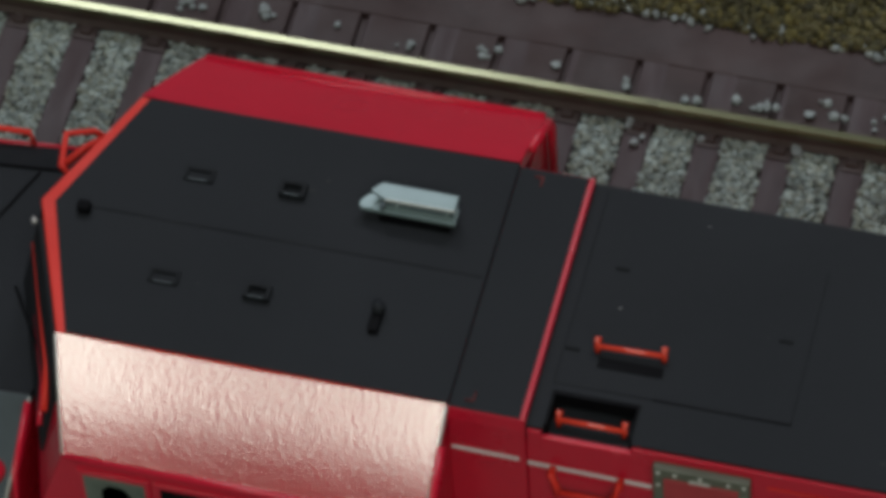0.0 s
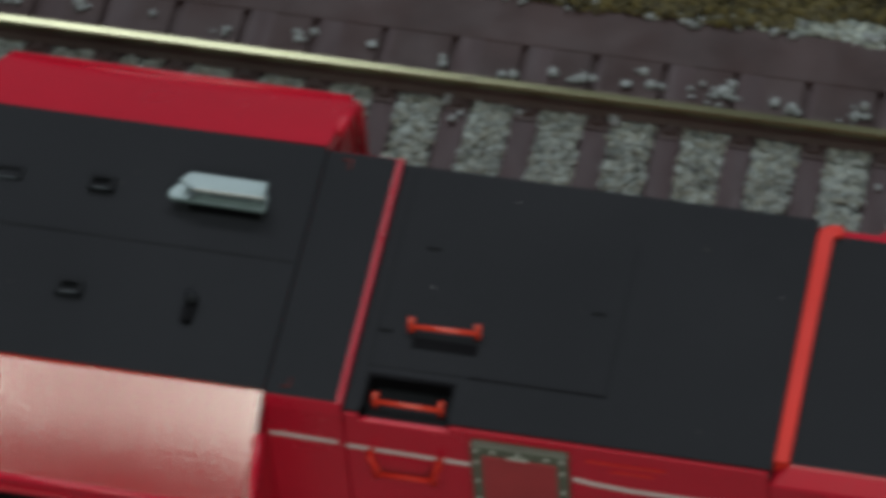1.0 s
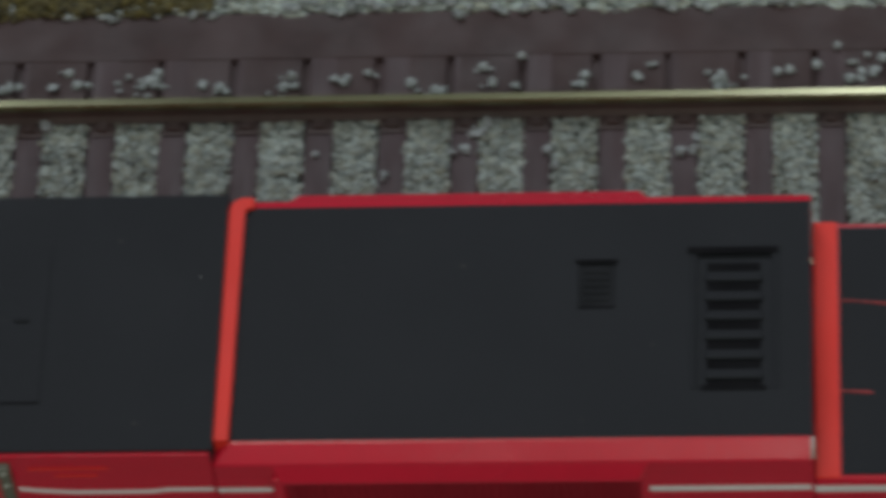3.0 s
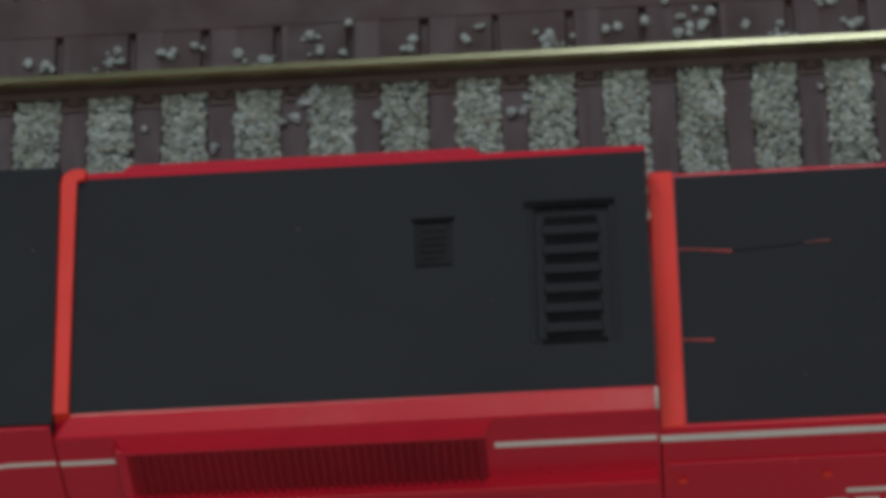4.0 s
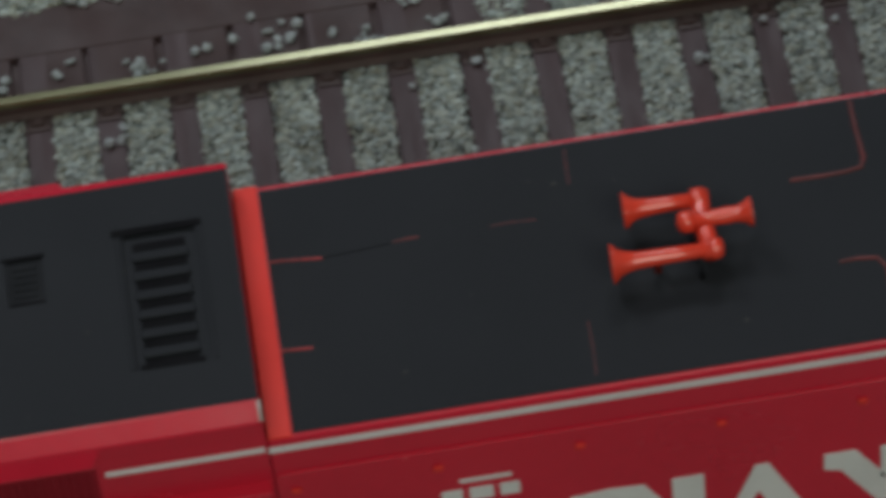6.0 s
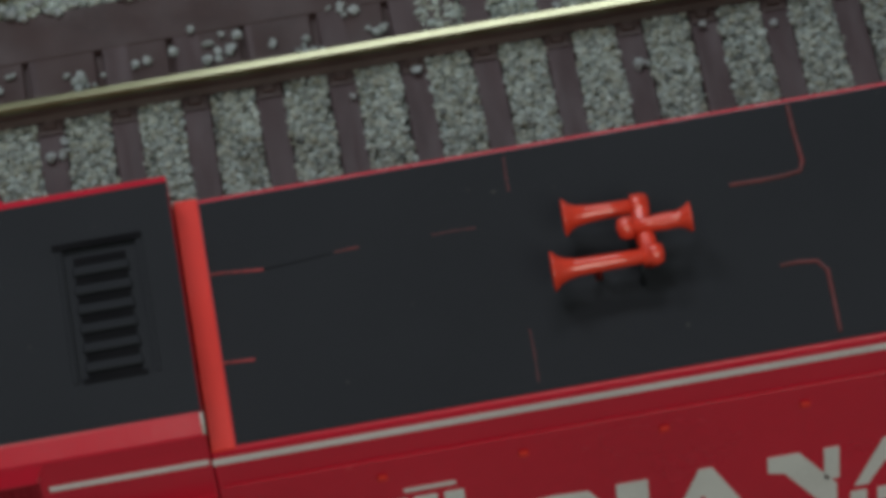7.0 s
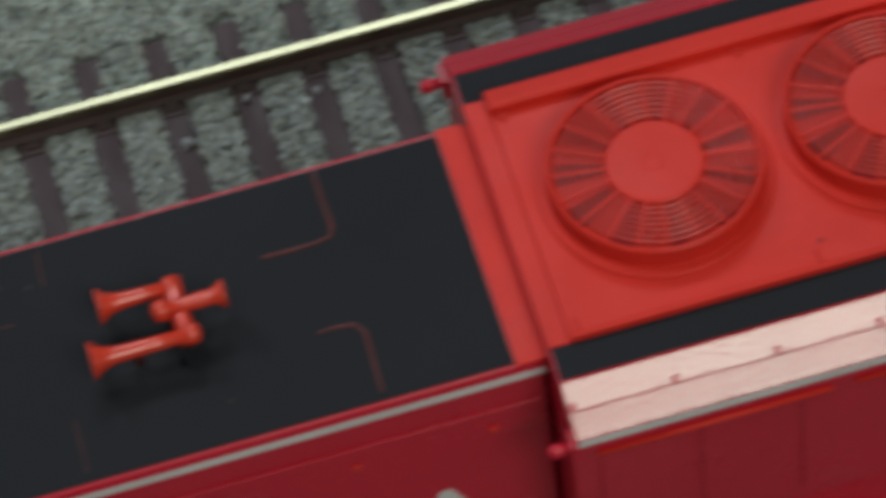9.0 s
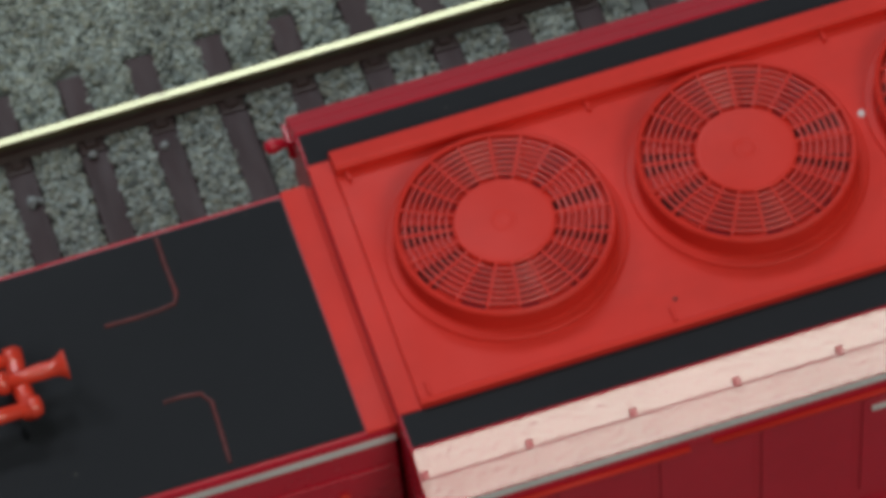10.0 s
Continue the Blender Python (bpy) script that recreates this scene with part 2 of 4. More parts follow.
def track(name, yc, x0, x1, fixings):
    t = thing(name, 0, yc, 0, "dark brown plastic tie track with nickel silver rails", "model track", group="parallel tracks")
    for y in (yc + 8.70, yc - 8.70):
        rail(t, y, x0, x1)
    ties = [mesh_of("tie", box(-1.22, 1.22, -15.0, 15.0, -0.9 - 0.1 * k, -0.02 * k, 0.14, 1), TIE) for k in range(3)]
    bm = box(-0.55, 0.55, -0.45, 0.45, 0.0, 0.42, 0.12, 1)
    add_box(bm, -1.0, 1.0, -0.9, 0.25, -0.05, 0.14)
    fixing = mesh_of("rail_fixing", bm, CHAIR)
    k0, k1 = math.ceil((x0 - TIE_0) / PITCH), math.floor((x1 - TIE_0) / PITCH)
    rng = random.Random(4)
    for k in range(k0, k1 + 1):
        x = TIE_0 + k * PITCH + rng.uniform(-0.10, 0.10)
        piece("tie", ties[k % 3], t, x, yc + rng.uniform(-0.15, 0.15), 0, rz=rng.uniform(-0.5, 0.5))
        if fixings and -100 < x < 140:
            piece("rail_fixing", fixing, t, x, yc + 8.70 - 1.25, 0.0)
            piece("rail_fixing", fixing, t, x, yc + 8.70 + 1.25, 0.0, rz=180)
    return t


track("neighbouring_track", TRACK_Y, -330, 330, True)
track("locomotive_track", 0.0, -330, 330, False)


def side_strip():
    """The brown plastic apron that joins the tie ends of the far track, with a slot beside each tie."""
    s = thing("track_apron", -30, 63, 0, "dark brown plastic apron joining the tie ends, strewn with loose stones", "track apron")
    part("long_edge", box(-330, 61.2, 63.2, 68.2, -0.8, 0.05, 0.15), APRON, s)
    part("under_plate", box(-330, 61.0, 58.4, 63.2, -0.9, -0.62, 0.0), APRON, s, "dark plate in the slots")
    k0 = math.ceil((-150 - 27.2) / PITCH)
    pad = mesh_of("pad", box(-2.62, 2.62, -2.4, 2.4, -0.8, -0.03, 0.12, 1), APRON)
    for k in range(k0, 6):
        piece("pad", pad, s, 27.2 + (k + 0.5) * PITCH, 60.9, 0.0)


side_strip()


# ---------------------------------------------------------------- ballast, stones and turf
def grains(name, spots, material, label, category, squash=0.85, rough=0.5, seed=1):
    """Many small broken stones, each its own uneven twenty-sided body, in one object."""
    rng = np.random.default_rng(seed)
    g = (1 + 5 ** 0.5) / 2
    base = np.array([(-1, g, 0), (1, g, 0), (-1, -g, 0), (1, -g, 0), (0, -1, g), (0, 1, g), (0, -1, -g), (0, 1, -g), (g, 0, -1), (g, 0, 1), (-g, 0, -1), (-g, 0, 1)])
    base = base / np.linalg.norm(base[0])
    tri = np.array([(0, 11, 5), (0, 5, 1), (0, 1, 7), (0, 7, 10), (0, 10, 11), (1, 5, 9), (5, 11, 4), (11, 10, 2), (10, 7, 6), (7, 1, 8),
                    (3, 9, 4), (3, 4, 2), (3, 2, 6), (3, 6, 8), (3, 8, 9), (4, 9, 5), (2, 4, 11), (6, 2, 10), (8, 6, 7), (9, 8, 1)])
    spots = np.asarray(spots, float)
    n = len(spots)
    q = rng.normal(size=(n, 4))
    q /= np.linalg.norm(q, axis=1, keepdims=True)
    w, x, y, z = q.T
    rot = np.stack([np.stack([1 - 2 * (y * y + z * z), 2 * (x * y - z * w), 2 * (x * z + y * w)], -1),
                    np.stack([2 * (x * y + z * w), 1 - 2 * (x * x + z * z), 2 * (y * z - x * w)], -1),
                    np.stack([2 * (x * z - y * w), 2 * (y * z + x * w), 1 - 2 * (x * x + y * y)], -1)], -2)
    body = base[None] * (1 + rng.uniform(-rough, rough, (n, 12, 1))) * rng.uniform(0.7, 1.25, (n, 1, 3))
    body = np.einsum("nij,nkj->nki", rot, body) * spots[:, None, 3:4]
    body[..., 2] *= squash
    pts = (body + spots[:, None, :3]).reshape(-1, 3) * MM
    faces = (tri[None] + 12 * np.arange(n)[:, None, None]).reshape(-1, 3)
    me = bpy.data.meshes.new(name)
    me.vertices.add(len(pts))
    me.vertices.foreach_set("co", pts.ravel())
    me.loops.add(faces.size)
    me.loops.foreach_set("vertex_index", faces.ravel().astype(np.int32))
    me.polygons.add(len(faces))
    me.polygons.foreach_set("loop_start", np.arange(0, faces.size, 3, dtype=np.int32))
    me.update(calc_edges=True)
    me.materials.append(material)
    return tagged(new(name, me), label, category, kind="stuff")


def spread(rng, x0, x1, y0, y1, area, z, r0, r1, keep=None):
    n = int((x1 - x0) * (y1 - y0) / area)
    a = np.stack([rng.uniform(x0, x1, n), rng.uniform(y0, y1, n), rng.normal(z, 0.09, n), rng.uniform(r0, r1, n)], 1)
    return a[[keep(*row[:2]) for row in a]] if keep else a


def ground_cover():
    rng = np.random.default_rng(11)

    def off_tie(x):
        return abs((x - TIE_0 + PITCH / 2) % PITCH - PITCH / 2)

    def between(x, y):
        edge = 1.28 + 0.30 * noise.noise((x * 0.5, y * 0.6, 3.0))
        return off_tie(x) > edge and abs(y - RAIL_Y[0]) > 0.75

    def beyond(x, y):
        if y < 64.2 + 1.0 * noise.noise((x * 0.3, 2.0, 0.0)) and off_tie(x) < 1.15 + 0.5 * noise.noise((x, y * 0.7, 7.0)):
            return False
        return x > 60.5 + 2.0 * noise.noise((y * 0.5, 1.0, 1.0)) or y > 68.1 + 0.7 * noise.noise((x * 0.25, 0, 5))

    def edge_band(x, y):
        return beyond(x, y) and y < 70.4 + 0.8 * noise.noise((x * 0.35, 4.0, 2.0)) and (x > -13 or noise.noise((x * 0.5, y * 0.5, 6.0)) > 0.22)

    a = spread(rng, -102, 132, 41.5, 58.3, 0.046, -0.22, 0.15, 0.36, between)
    b = spread(rng, 56, 132, 58.2, 78, 0.060, -0.22, 0.16, 0.35, beyond)
    c = spread(rng, -102, 62, 67.4, 72, 0.09, -0.10, 0.20, 0.44, edge_band)
    grains("track_ballast", np.concatenate([a, b, c]), STONE, "grey green crushed stone ballast glued between the ties", "ballast", seed=5)

    loose = []
    for x in np.arange(-100, 60, 0.8):
        if noise.noise((x * 0.16, 4.0, 2.0)) > -0.15:
            loose.append((x, 68.5 + rng.normal(0, 0.5), 0.25, rng.uniform(0.3, 0.6)))
    grains("edge_stones", loose, PALE_STONE, "pale ballast stones along the outer edge of the apron", "stones", squash=0.8, seed=8)

    turf = []
    for _ in range(22000):
        x, y = rng.uniform(-105, 62), rng.uniform(67.7, 79)
        inner = 68.1 if x < -13 else 70.2
        if y > inner + 0.9 * noise.noise((x * 0.3, 1.0, 1.5)) and x < 58 + 3 * noise.noise((y * 0.4, 2.0, 3.0)):
            turf.append((x, y, rng.uniform(-0.1, 0.5 + 0.12 * (y - inner)), rng.uniform(0.16, 0.46)))
    grains("grass_turf", turf, TURF, "yellow green ground foam turf beside the track", "grass", squash=1.3, rough=0.45, seed=9)


ground_cover()


def loose_stones(spots, floor, label):
    """Single stones strewn where they fell: each spot has its place and how many lie there."""
    rng = random.Random(31)
    kinds = []
    for k in range(9):
        bm = bmesh.new()
        bmesh.ops.create_icosphere(bm, subdivisions=1, radius=1.0)
        stretch = Vector((rng.uniform(0.75, 1.25), rng.uniform(0.75, 1.15), rng.uniform(0.6, 0.85)))
        for v in bm.verts:
            v.co = v.co * rng.uniform(0.55, 1.25) * stretch
        kinds.append(mesh_of("loose_stone", bm, PALE_STONE))
    for x, y, n in spots:
        n = n + rng.choice((0, 0, 1, 2)) if n < 3 else 2 * n
        for k in range(n):
            a, far = rng.uniform(0, 2 * math.pi), (0 if k == 0 else rng.uniform(0.35, 0.6 + 0.10 * n))
            r = rng.uniform(0.40, 0.62) if k == 0 else rng.uniform(0.22, 0.56)
            ob = new("loose_stone", rng.choice(kinds))
            ob.matrix_basis = pose((x + 1.25 * far * math.cos(a)) * MM, (y + 0.6 * far * math.sin(a)) * MM, (floor + 0.5 * r) * MM, rng.uniform(-14, 14), rng.uniform(-14, 14), rng.uniform(0, 360)) @ Matrix.Scale(r, 4)
            tagged(ob, label, "stone", group="loose stones")


loose_stones([(-82, 60.6, 3), (-75.5, 61.4, 2), (-68.9, 61.3, 1), (-62, 60.2, 1), (-55.4, 61.1, 4), (-49, 61, 1), (-42.5, 60.2, 1), (-36.1, 59.7, 2), (-32.7, 60.6, 1), (-30.6, 60.3, 3),
              (-26.2, 60.3, 1), (-24.9, 61.9, 2), (-24.1, 60.6, 1), (-18.4, 60.4, 7), (-17.1, 61.8, 1), (-13.2, 60.4, 1), (-11.7, 60, 2), (-6.2, 59.8, 4), (-5.5, 61.2, 1),
              (-0.7, 60.8, 1), (1.1, 61.3, 2), (4.9, 60.3, 1), (7, 59.5, 3), (11.1, 61.8, 1)], 0.0, "pale grey loose ballast stone on the brown apron")
loose_stones([(11.9, 60.1, 1), (13.8, 59.8, 1), (14.3, 62.9, 1), (19, 59.9, 2), (19.9, 60.9, 2), (24.3, 60.7, 2), (25.8, 61.9, 2), (31.6, 60.1, 6), (37.3, 61, 2), (39.7, 61.6, 1), (41.4, 63.5, 1),
              (42.5, 59.9, 2), (42.8, 61.8, 1), (43.5, 60.8, 1), (44, 62.5, 1), (44.6, 60.9, 2), (45.3, 62.2, 1), (48.3, 60.7, 1), (51.1, 60.5, 1), (51.6, 59.2, 3), (54.4, 63, 3), (57.2, 60, 3)],
             0.0, "pale grey loose ballast stone on the brown apron")
loose_stones([(-41.2, 56.1, 2), (-40.4, 54.1, 1), (-39.8, 54.9, 1), (-34.8, 55.8, 1), (-26.4, 56.1, 1), (-3.1, 52.9, 1), (2.9, 50.3, 1), (8.7, 52.8, 1), (9.8, 53.2, 1), (10.3, 54.7, 1), (11.6, 55.7, 3),
              (16.8, 53, 1), (17.4, 51.3, 1), (28.1, 52.5, 2), (29.4, 53.1, 1), (29.4, 54.1, 1), (54.2, 53.6, 1), (59.9, 55.2, 1), (90.6, 53.7, 1), (78.6, 51.8, 1), (84.6, 54.8, 1), (72.8, 59.4, 2)],
             0.0, "pale grey loose ballast stone on a brown tie")

# ---------------------------------------------------------------- the locomotive
LOCO = thing("model_locomotive", 30, 0, 2.2, "red and black scale model diesel locomotive standing on its rails", "model locomotive")
SIDE = 10.9


def hood_body(name, x0, x1, top, hw, label):
    foot = 14.0
    return part(name, prism_x([(-SIDE, foot), (-SIDE, top - 0.9), (-hw - 0.02, top - 0.12), (hw + 0.02, top - 0.12), (SIDE, top - 0.9), (SIDE, foot)], x0, x1, 0.15), RED, LOCO, label)


def wire_grab(parent, a, b, rise, r=0.19, m=ORANGE):
    """A wire grab iron between two upright stanchions that stand a little proud of it."""
    a, b = Vector(a), Vector(b)
    up, back = Vector((0, 0, rise)), Vector((0, 0.32, 0))
    bm = tube([a + up * 0.7, b + up * 0.7], r)
    for p in (a, b):
        tube([p, p + up * 0.7, p + up * 1.0 + back, p + up * 1.15 + back * 1.6], r * 1.3, bm=bm)
    return part("grab_iron", bm, m, parent, "orange red grab iron", smooth=True)


def underframe():
    part("walkway", prism_x([(-17.5, 11.5), (-17.5, 14.0), (17.5, 14.0), (17.5, 11.5)], -88, 164, 0.3), RED, LOCO, "red walkway deck along the body")
    part("fuel_tank", prism_x([(-14, 9), (-12, 4), (12, 4), (14, 9), (14, 11.5), (-14, 11.5)], 12, 66, 0.5), BLACK, LOCO, "black fuel tank")
    for cx in (-45, 122):
        b = part("bogie", box(cx - 29, cx + 29, -12.5, 12.5, 4.2, 9.5, 0.5), BLACK, LOCO, "black three axle bogie")
        part("bolster", box(cx - 8, cx + 8, -6, 6, 9.5, 11.6, 0.3), BLACK, b)
        for k in (-1, 0, 1):
            for s in (-1, 1):
                part("wheel", turned([(0.6, 0), (5.6, 0), (6.2, s * 0.4), (6.2, s * 0.7), (5.7, s * 0.8), (5.5, -s * 1.9), (0.6, -s * 1.9)], (cx + k * 20.5, s * 7.8, 2.2 + 5.55), "y", 28), STEEL, b, "dark steel wheel", smooth=False)


underframe()


def cab():
    zt, zl, hw, lw = 55.3, 51.2, 10.75, 18.1
    tip, xf, xl, xr = -70.8, -66.3, -64.1, -37.8
    # side walls, front and rear below the sloping roof panels
    bm = bmesh.new()
    rings = [[bm.verts.new(p) for p in ((a, -w, z), (xr, -w, z), (xr, w, z), (a, w, z), (t, 0, z))]
             for a, t, w, z in ((-66.6, -72.6, lw, 14.0), (-66.6, -72.6, lw, 43.5), (xl, tip + 1.8, lw - 0.05, zl - 0.05))]
    for a, b in zip(rings, rings[1:]):
        for i in range(5):
            bm.faces.new((a[i], a[(i + 1) % 5], b[(i + 1) % 5], b[i]))
    bm.faces.new(rings[0][::-1])
    bm.faces.new(rings[-1])
    part("cab_body", bm, RED, LOCO, "red cab walls with side windows")
    for s in (-1, 1):
        # sloping panel from the roof down to the side wall, sunk a little in the middle as moulded parts are
        rows = []
        for k in range(7):
            f = k / 6
            rows.append((xf + (xl - xf) * f, s * (hw + (lw - hw) * f), zt - 0.02 + (zl - zt) * (f - 0.02 * math.sin(math.pi * f))))
        sheet, under = bmesh.new(), bmesh.new()
        top = [[sheet.verts.new((x + (xr - x) * q / 12, y, z - 0.64 * q / 12 * (1 - q / 12) * (1.8 - 0.8 * q / 12))) for q in range(13)] for x, y, z in rows]
        for a, b in zip(top, top[1:]):
            for q in range(12):
                sheet.faces.new((a[q], a[q + 1], b[q + 1], b[q]))
        extrude(under, [(x, y, z - 0.25) for x, y, z in rows] + [(x + 0.4, y - s * 0.6, z - 1.1) for x, y, z in rows[::-1]],
                [(xr, y, z - 0.25) for x, y, z in rows] + [(xr, y - s * 0.6, z - 1.1) for x, y, z in rows[::-1]])
        panel = part("sloping_roof_panel", under, RED, LOCO, "glossy red sloping roof panel")
        # near skin takes the glare copy of the red, far skin the plain one
        skin = part("gloss_skin", sheet, RED_SLOPE if s < 0 else RED, panel, "orange peel red paint, near side toned for glare", smooth=True)
        if skin.data.polygons[0].normal.z < 0:
            skin.data.flip_normals()
        if s < 0:
            part("pale_edge", tube([(xf - 0.02, s * (hw + 0.1), zt - 0.06), (xl - 0.02, s * (lw - 0.1), zl + 0.03)], 0.1), RIVET, panel, "pale line along the panel edge", smooth=True)
            # bright edge highlight at the rear end, put in as a pale tube
            part("pale_edge", tube([(xr, s * (hw + 0.1), zt - 0.08), (xr, s * (lw - 0.1), zl + 0.03)], 0.09), RIVET, panel, "pale line along the panel edge", smooth=True)
        part("rear_gutter", tube([(xr + 0.15, s * (hw + 2.5), zt - 1.6), (xr + 0.35, s * (lw - 0.5), zl + 0.05), (xr + 0.35, s * (lw + 0.1), zl - 1.2), (xr + 0.35, s * (lw + 0.1), 40.0)], 0.36), RED, LOCO, "red gutter down the cab corner", smooth=True)
        part("drip_rail", tube([(xl + 0.2, s * (lw + 0.05), zl - 0.1), (xr - 0.1, s * (lw + 0.05), zl - 0.1)], 0.28), RED, LOCO, smooth=True)
        # side windows let into the wall
        for a, b in ((-63.2, -57.8), (-57.5, -50.4), (-49.4, -41.0)):
            w = part("side_window", box(a, b, s * lw - 0.22, s * lw + 0.18, 41.5, 49.8, 0.1), RED, LOCO, "red framed cab side window")
            part("pane", box(a + 0.45, b - 0.4, s * lw - 0.26, s * lw + 0.24, 42.2, 49.35, 0.05), GLASS if a < -60 else BLACK_DEEP, w, "smoky grey green window pane")
            if a < -60:
                # dark blob of the pane's reflected interior, laid on as a flat slab
                shape = [(-61.5, 42.5), (-59.4, 42.5), (-59.3, 47.6), (-59.8, 48.5), (-60.9, 48.6), (-61.5, 47.8)]
                part("pane_blob", wall_slab(shape, *sorted((s * (lw + 0.24), s * (lw + 0.26)))), BLACK, w, "dark blob laid on the smoky pane")
    outline = [(xf, -hw), (xr, -hw), (xr, hw), (xf, hw), (tip, 0.3)]
    roof = part("cab_roof", slab(outline, zt - 1.6, zt - 0.14, 0.12), RED_TOP, LOCO, "red roof edge above the windscreen")
    part("roof_sheet", slab([(xf + 0.62, -hw + 0.16), (xr + 0.03, -hw + 0.16), (xr + 0.03, hw - 0.12), (xf + 0.72, hw - 0.12), (tip + 1.08, 0.3)], zt - 0.7, zt, 0.06), BLACK, roof, "matt black painted roof sheet")
    part("roof_seam", box(-67.0, xr - 0.2, 0.20, 0.42, zt - 0.02, zt + 0.035, 0.02, 1), BLACK_LINE, roof)
    # windscreen under the roof edge, leaning forward as it goes down
    for s in (-1, 1):
        bm = extrude(bmesh.new(), [(tip - 0.2, s * 0.4, 53.6), (xf - 0.1, s * (hw + 0.8), 53.2), (xf - 1.3, s * (hw + 3.6), 45.0), (tip - 2.4, s * 0.4, 45.0)],
                     [(tip + 1.2, s * 0.4, 53.6), (xf + 1.2, s * (hw + 0.8), 53.2), (xf, s * (hw + 3.6), 45.0), (tip - 1.0, s * 0.4, 45.0)])
        w = part("windscreen", bm, BLACK, LOCO, "dark windscreen in a red frame")
        part("frame_bar", tube([(tip - 0.9, s * 0.3, 50.2), (xf - 1.4, s * (hw - 0.4), 50.2), (xf - 0.7, s * (hw + 3.0), 49.4)], 0.26), RED_TOP, w, "red windscreen frame bar", smooth=True)
        part("frame_bar", tube([(tip + 0.4, s * 5.0, 48.0), (xf - 1.9, s * (hw - 0.2), 48.0), (xf - 1.3, s * (hw + 3.0), 47.4)], 0.2), RED, w, smooth=True)
        part("wiper", tube([(tip - 1.6, s * 3.4, 48.8), (xf - 2.2, s * (hw - 1.6), 47.6)], 0.13), BLACK_DEEP, w, smooth=True)
    part("headlight_lens", turned([(0.0, 0.5), (0.16, 0.4), (0.2, 0.0)], (tip - 0.5, -0.5, 53.2), seg=12), STRIPE, LOCO, "small pale lamp lens", smooth=True)
    part("mirror_bracket", tube([(-71.2, 6.4, 49.9), (-71.9, 6.9, 50.1), (-72.4, 9.8, 50.1), (-70.4, 10.5, 50.1), (-69.4, 10.4, 49.6)], 0.26), RED_TOP, LOCO, "red mirror bracket", smooth=True)
    part("mirror_arm", tube([(-71.9, 6.9, 50.0), (-70.6, 8.8, 50.2), (-69.6, 9.8, 50.2)], 0.3), RED_TOP, LOCO, smooth=True)
    # lifting eyes, vents and a knob on the roof
    for k, (x, y) in enumerate(((-53.1, 4.65), (-53.2, -4.55), (-60.1, 4.65), (-60.1, -4.55))):
        low = k > 1
        bm = bmesh.new()
        w, d, h = (1.1, 0.55, 0.2) if low else (0.95, 0.6, 0.5)
        for a in ((x - w, x + w, y + d - 0.26, y + d), (x - w, x + w, y - d, y - d + 0.26), (x - w, x - w + 0.3, y - d + 0.26, y + d - 0.26), (x + w - 0.3, x + w, y - d + 0.26, y + d - 0.26)):
            add_box(bm, *a, zt - 0.05, zt + h)
        t = part("lifting_eye", bm, BLACK_LINE, LOCO, "small black lifting eye")
        part("grey_lip", box(x - w + 0.4, x + w - 0.4, y - d - 0.02, y - d + 0.06, zt + h - 0.06, zt + h + 0.02, 0.01, 1), GREY_GLOSS, t, "thin grey lip")
    part("roof_knob", box(-67.9, -66.9, -0.5, 0.35, zt - 0.1, zt + 0.75, 0.2), BLACK_DEEP, LOCO)
    kb = part("roof_valve", box(-44.8, -44.0, -6.1, -3.7, zt - 0.1, zt + 0.45, 0.15), BLACK_DEEP, LOCO, "small black roof valve")
    part("valve_cap", turned([(0.0, 0.75), (0.42, 0.7), (0.5, 0.2), (0.5, -0.1)], (-44.4, -4.2, zt + 0.3), seg=14), BLACK, kb, smooth=True)
    # silver roof unit with a pointed end
    z0 = zt + 0.75
    unit = part("air_conditioner", slab([(-47.7, 3.6), (-40.8, 3.52), (-40.8, 5.0), (-46.6, 5.25), (-47.4, 4.95), (-47.9, 4.3), (-47.95, 3.85)], z0, z0 + 0.42, 0.1, 3), SILVER, LOCO, "silver roof unit with a pointed end")
    part("side_wall", slab([(-46.6, 4.5), (-46.0, 4.12), (-40.95, 4.12), (-40.95, 5.2), (-46.4, 5.2)], z0 + 0.38, z0 + 1.02, 0.02, 1), SHADED_SILVER, unit, "side of the unit with its shade painted grey")
    part("upper_cover", slab([(-47.2, 4.65), (-46.05, 3.98), (-40.86, 3.98), (-40.86, 5.4), (-46.5, 5.45)], z0 + 1.0, z0 + 1.32, 0.07), SILVER, unit)
    part("cover_rim", box(-46.0, -40.84, 3.92, 4.06, z0 + 1.22, z0 + 1.37, 0.04, 1), RIVET, unit, "pale rim")
    part("end_stop", box(-46.3, -46.0, 3.6, 4.2, z0 + 0.38, z0 + 0.95, 0.04, 1), SHADED_SILVER, unit)
    part("foot", box(-46.4, -41.2, 3.5, 4.9, zt - 0.05, z0 + 0.1, 0.05), BLACK_DEEP, unit)
    for x in (-45.2, -41.5):
        part("rivet", turned([(0.0, -0.16), (0.15, -0.1), (0.18, 0.1)], (x, 4.08, z0 + 0.62), "y", 10), SILVER, unit, smooth=True)


cab()


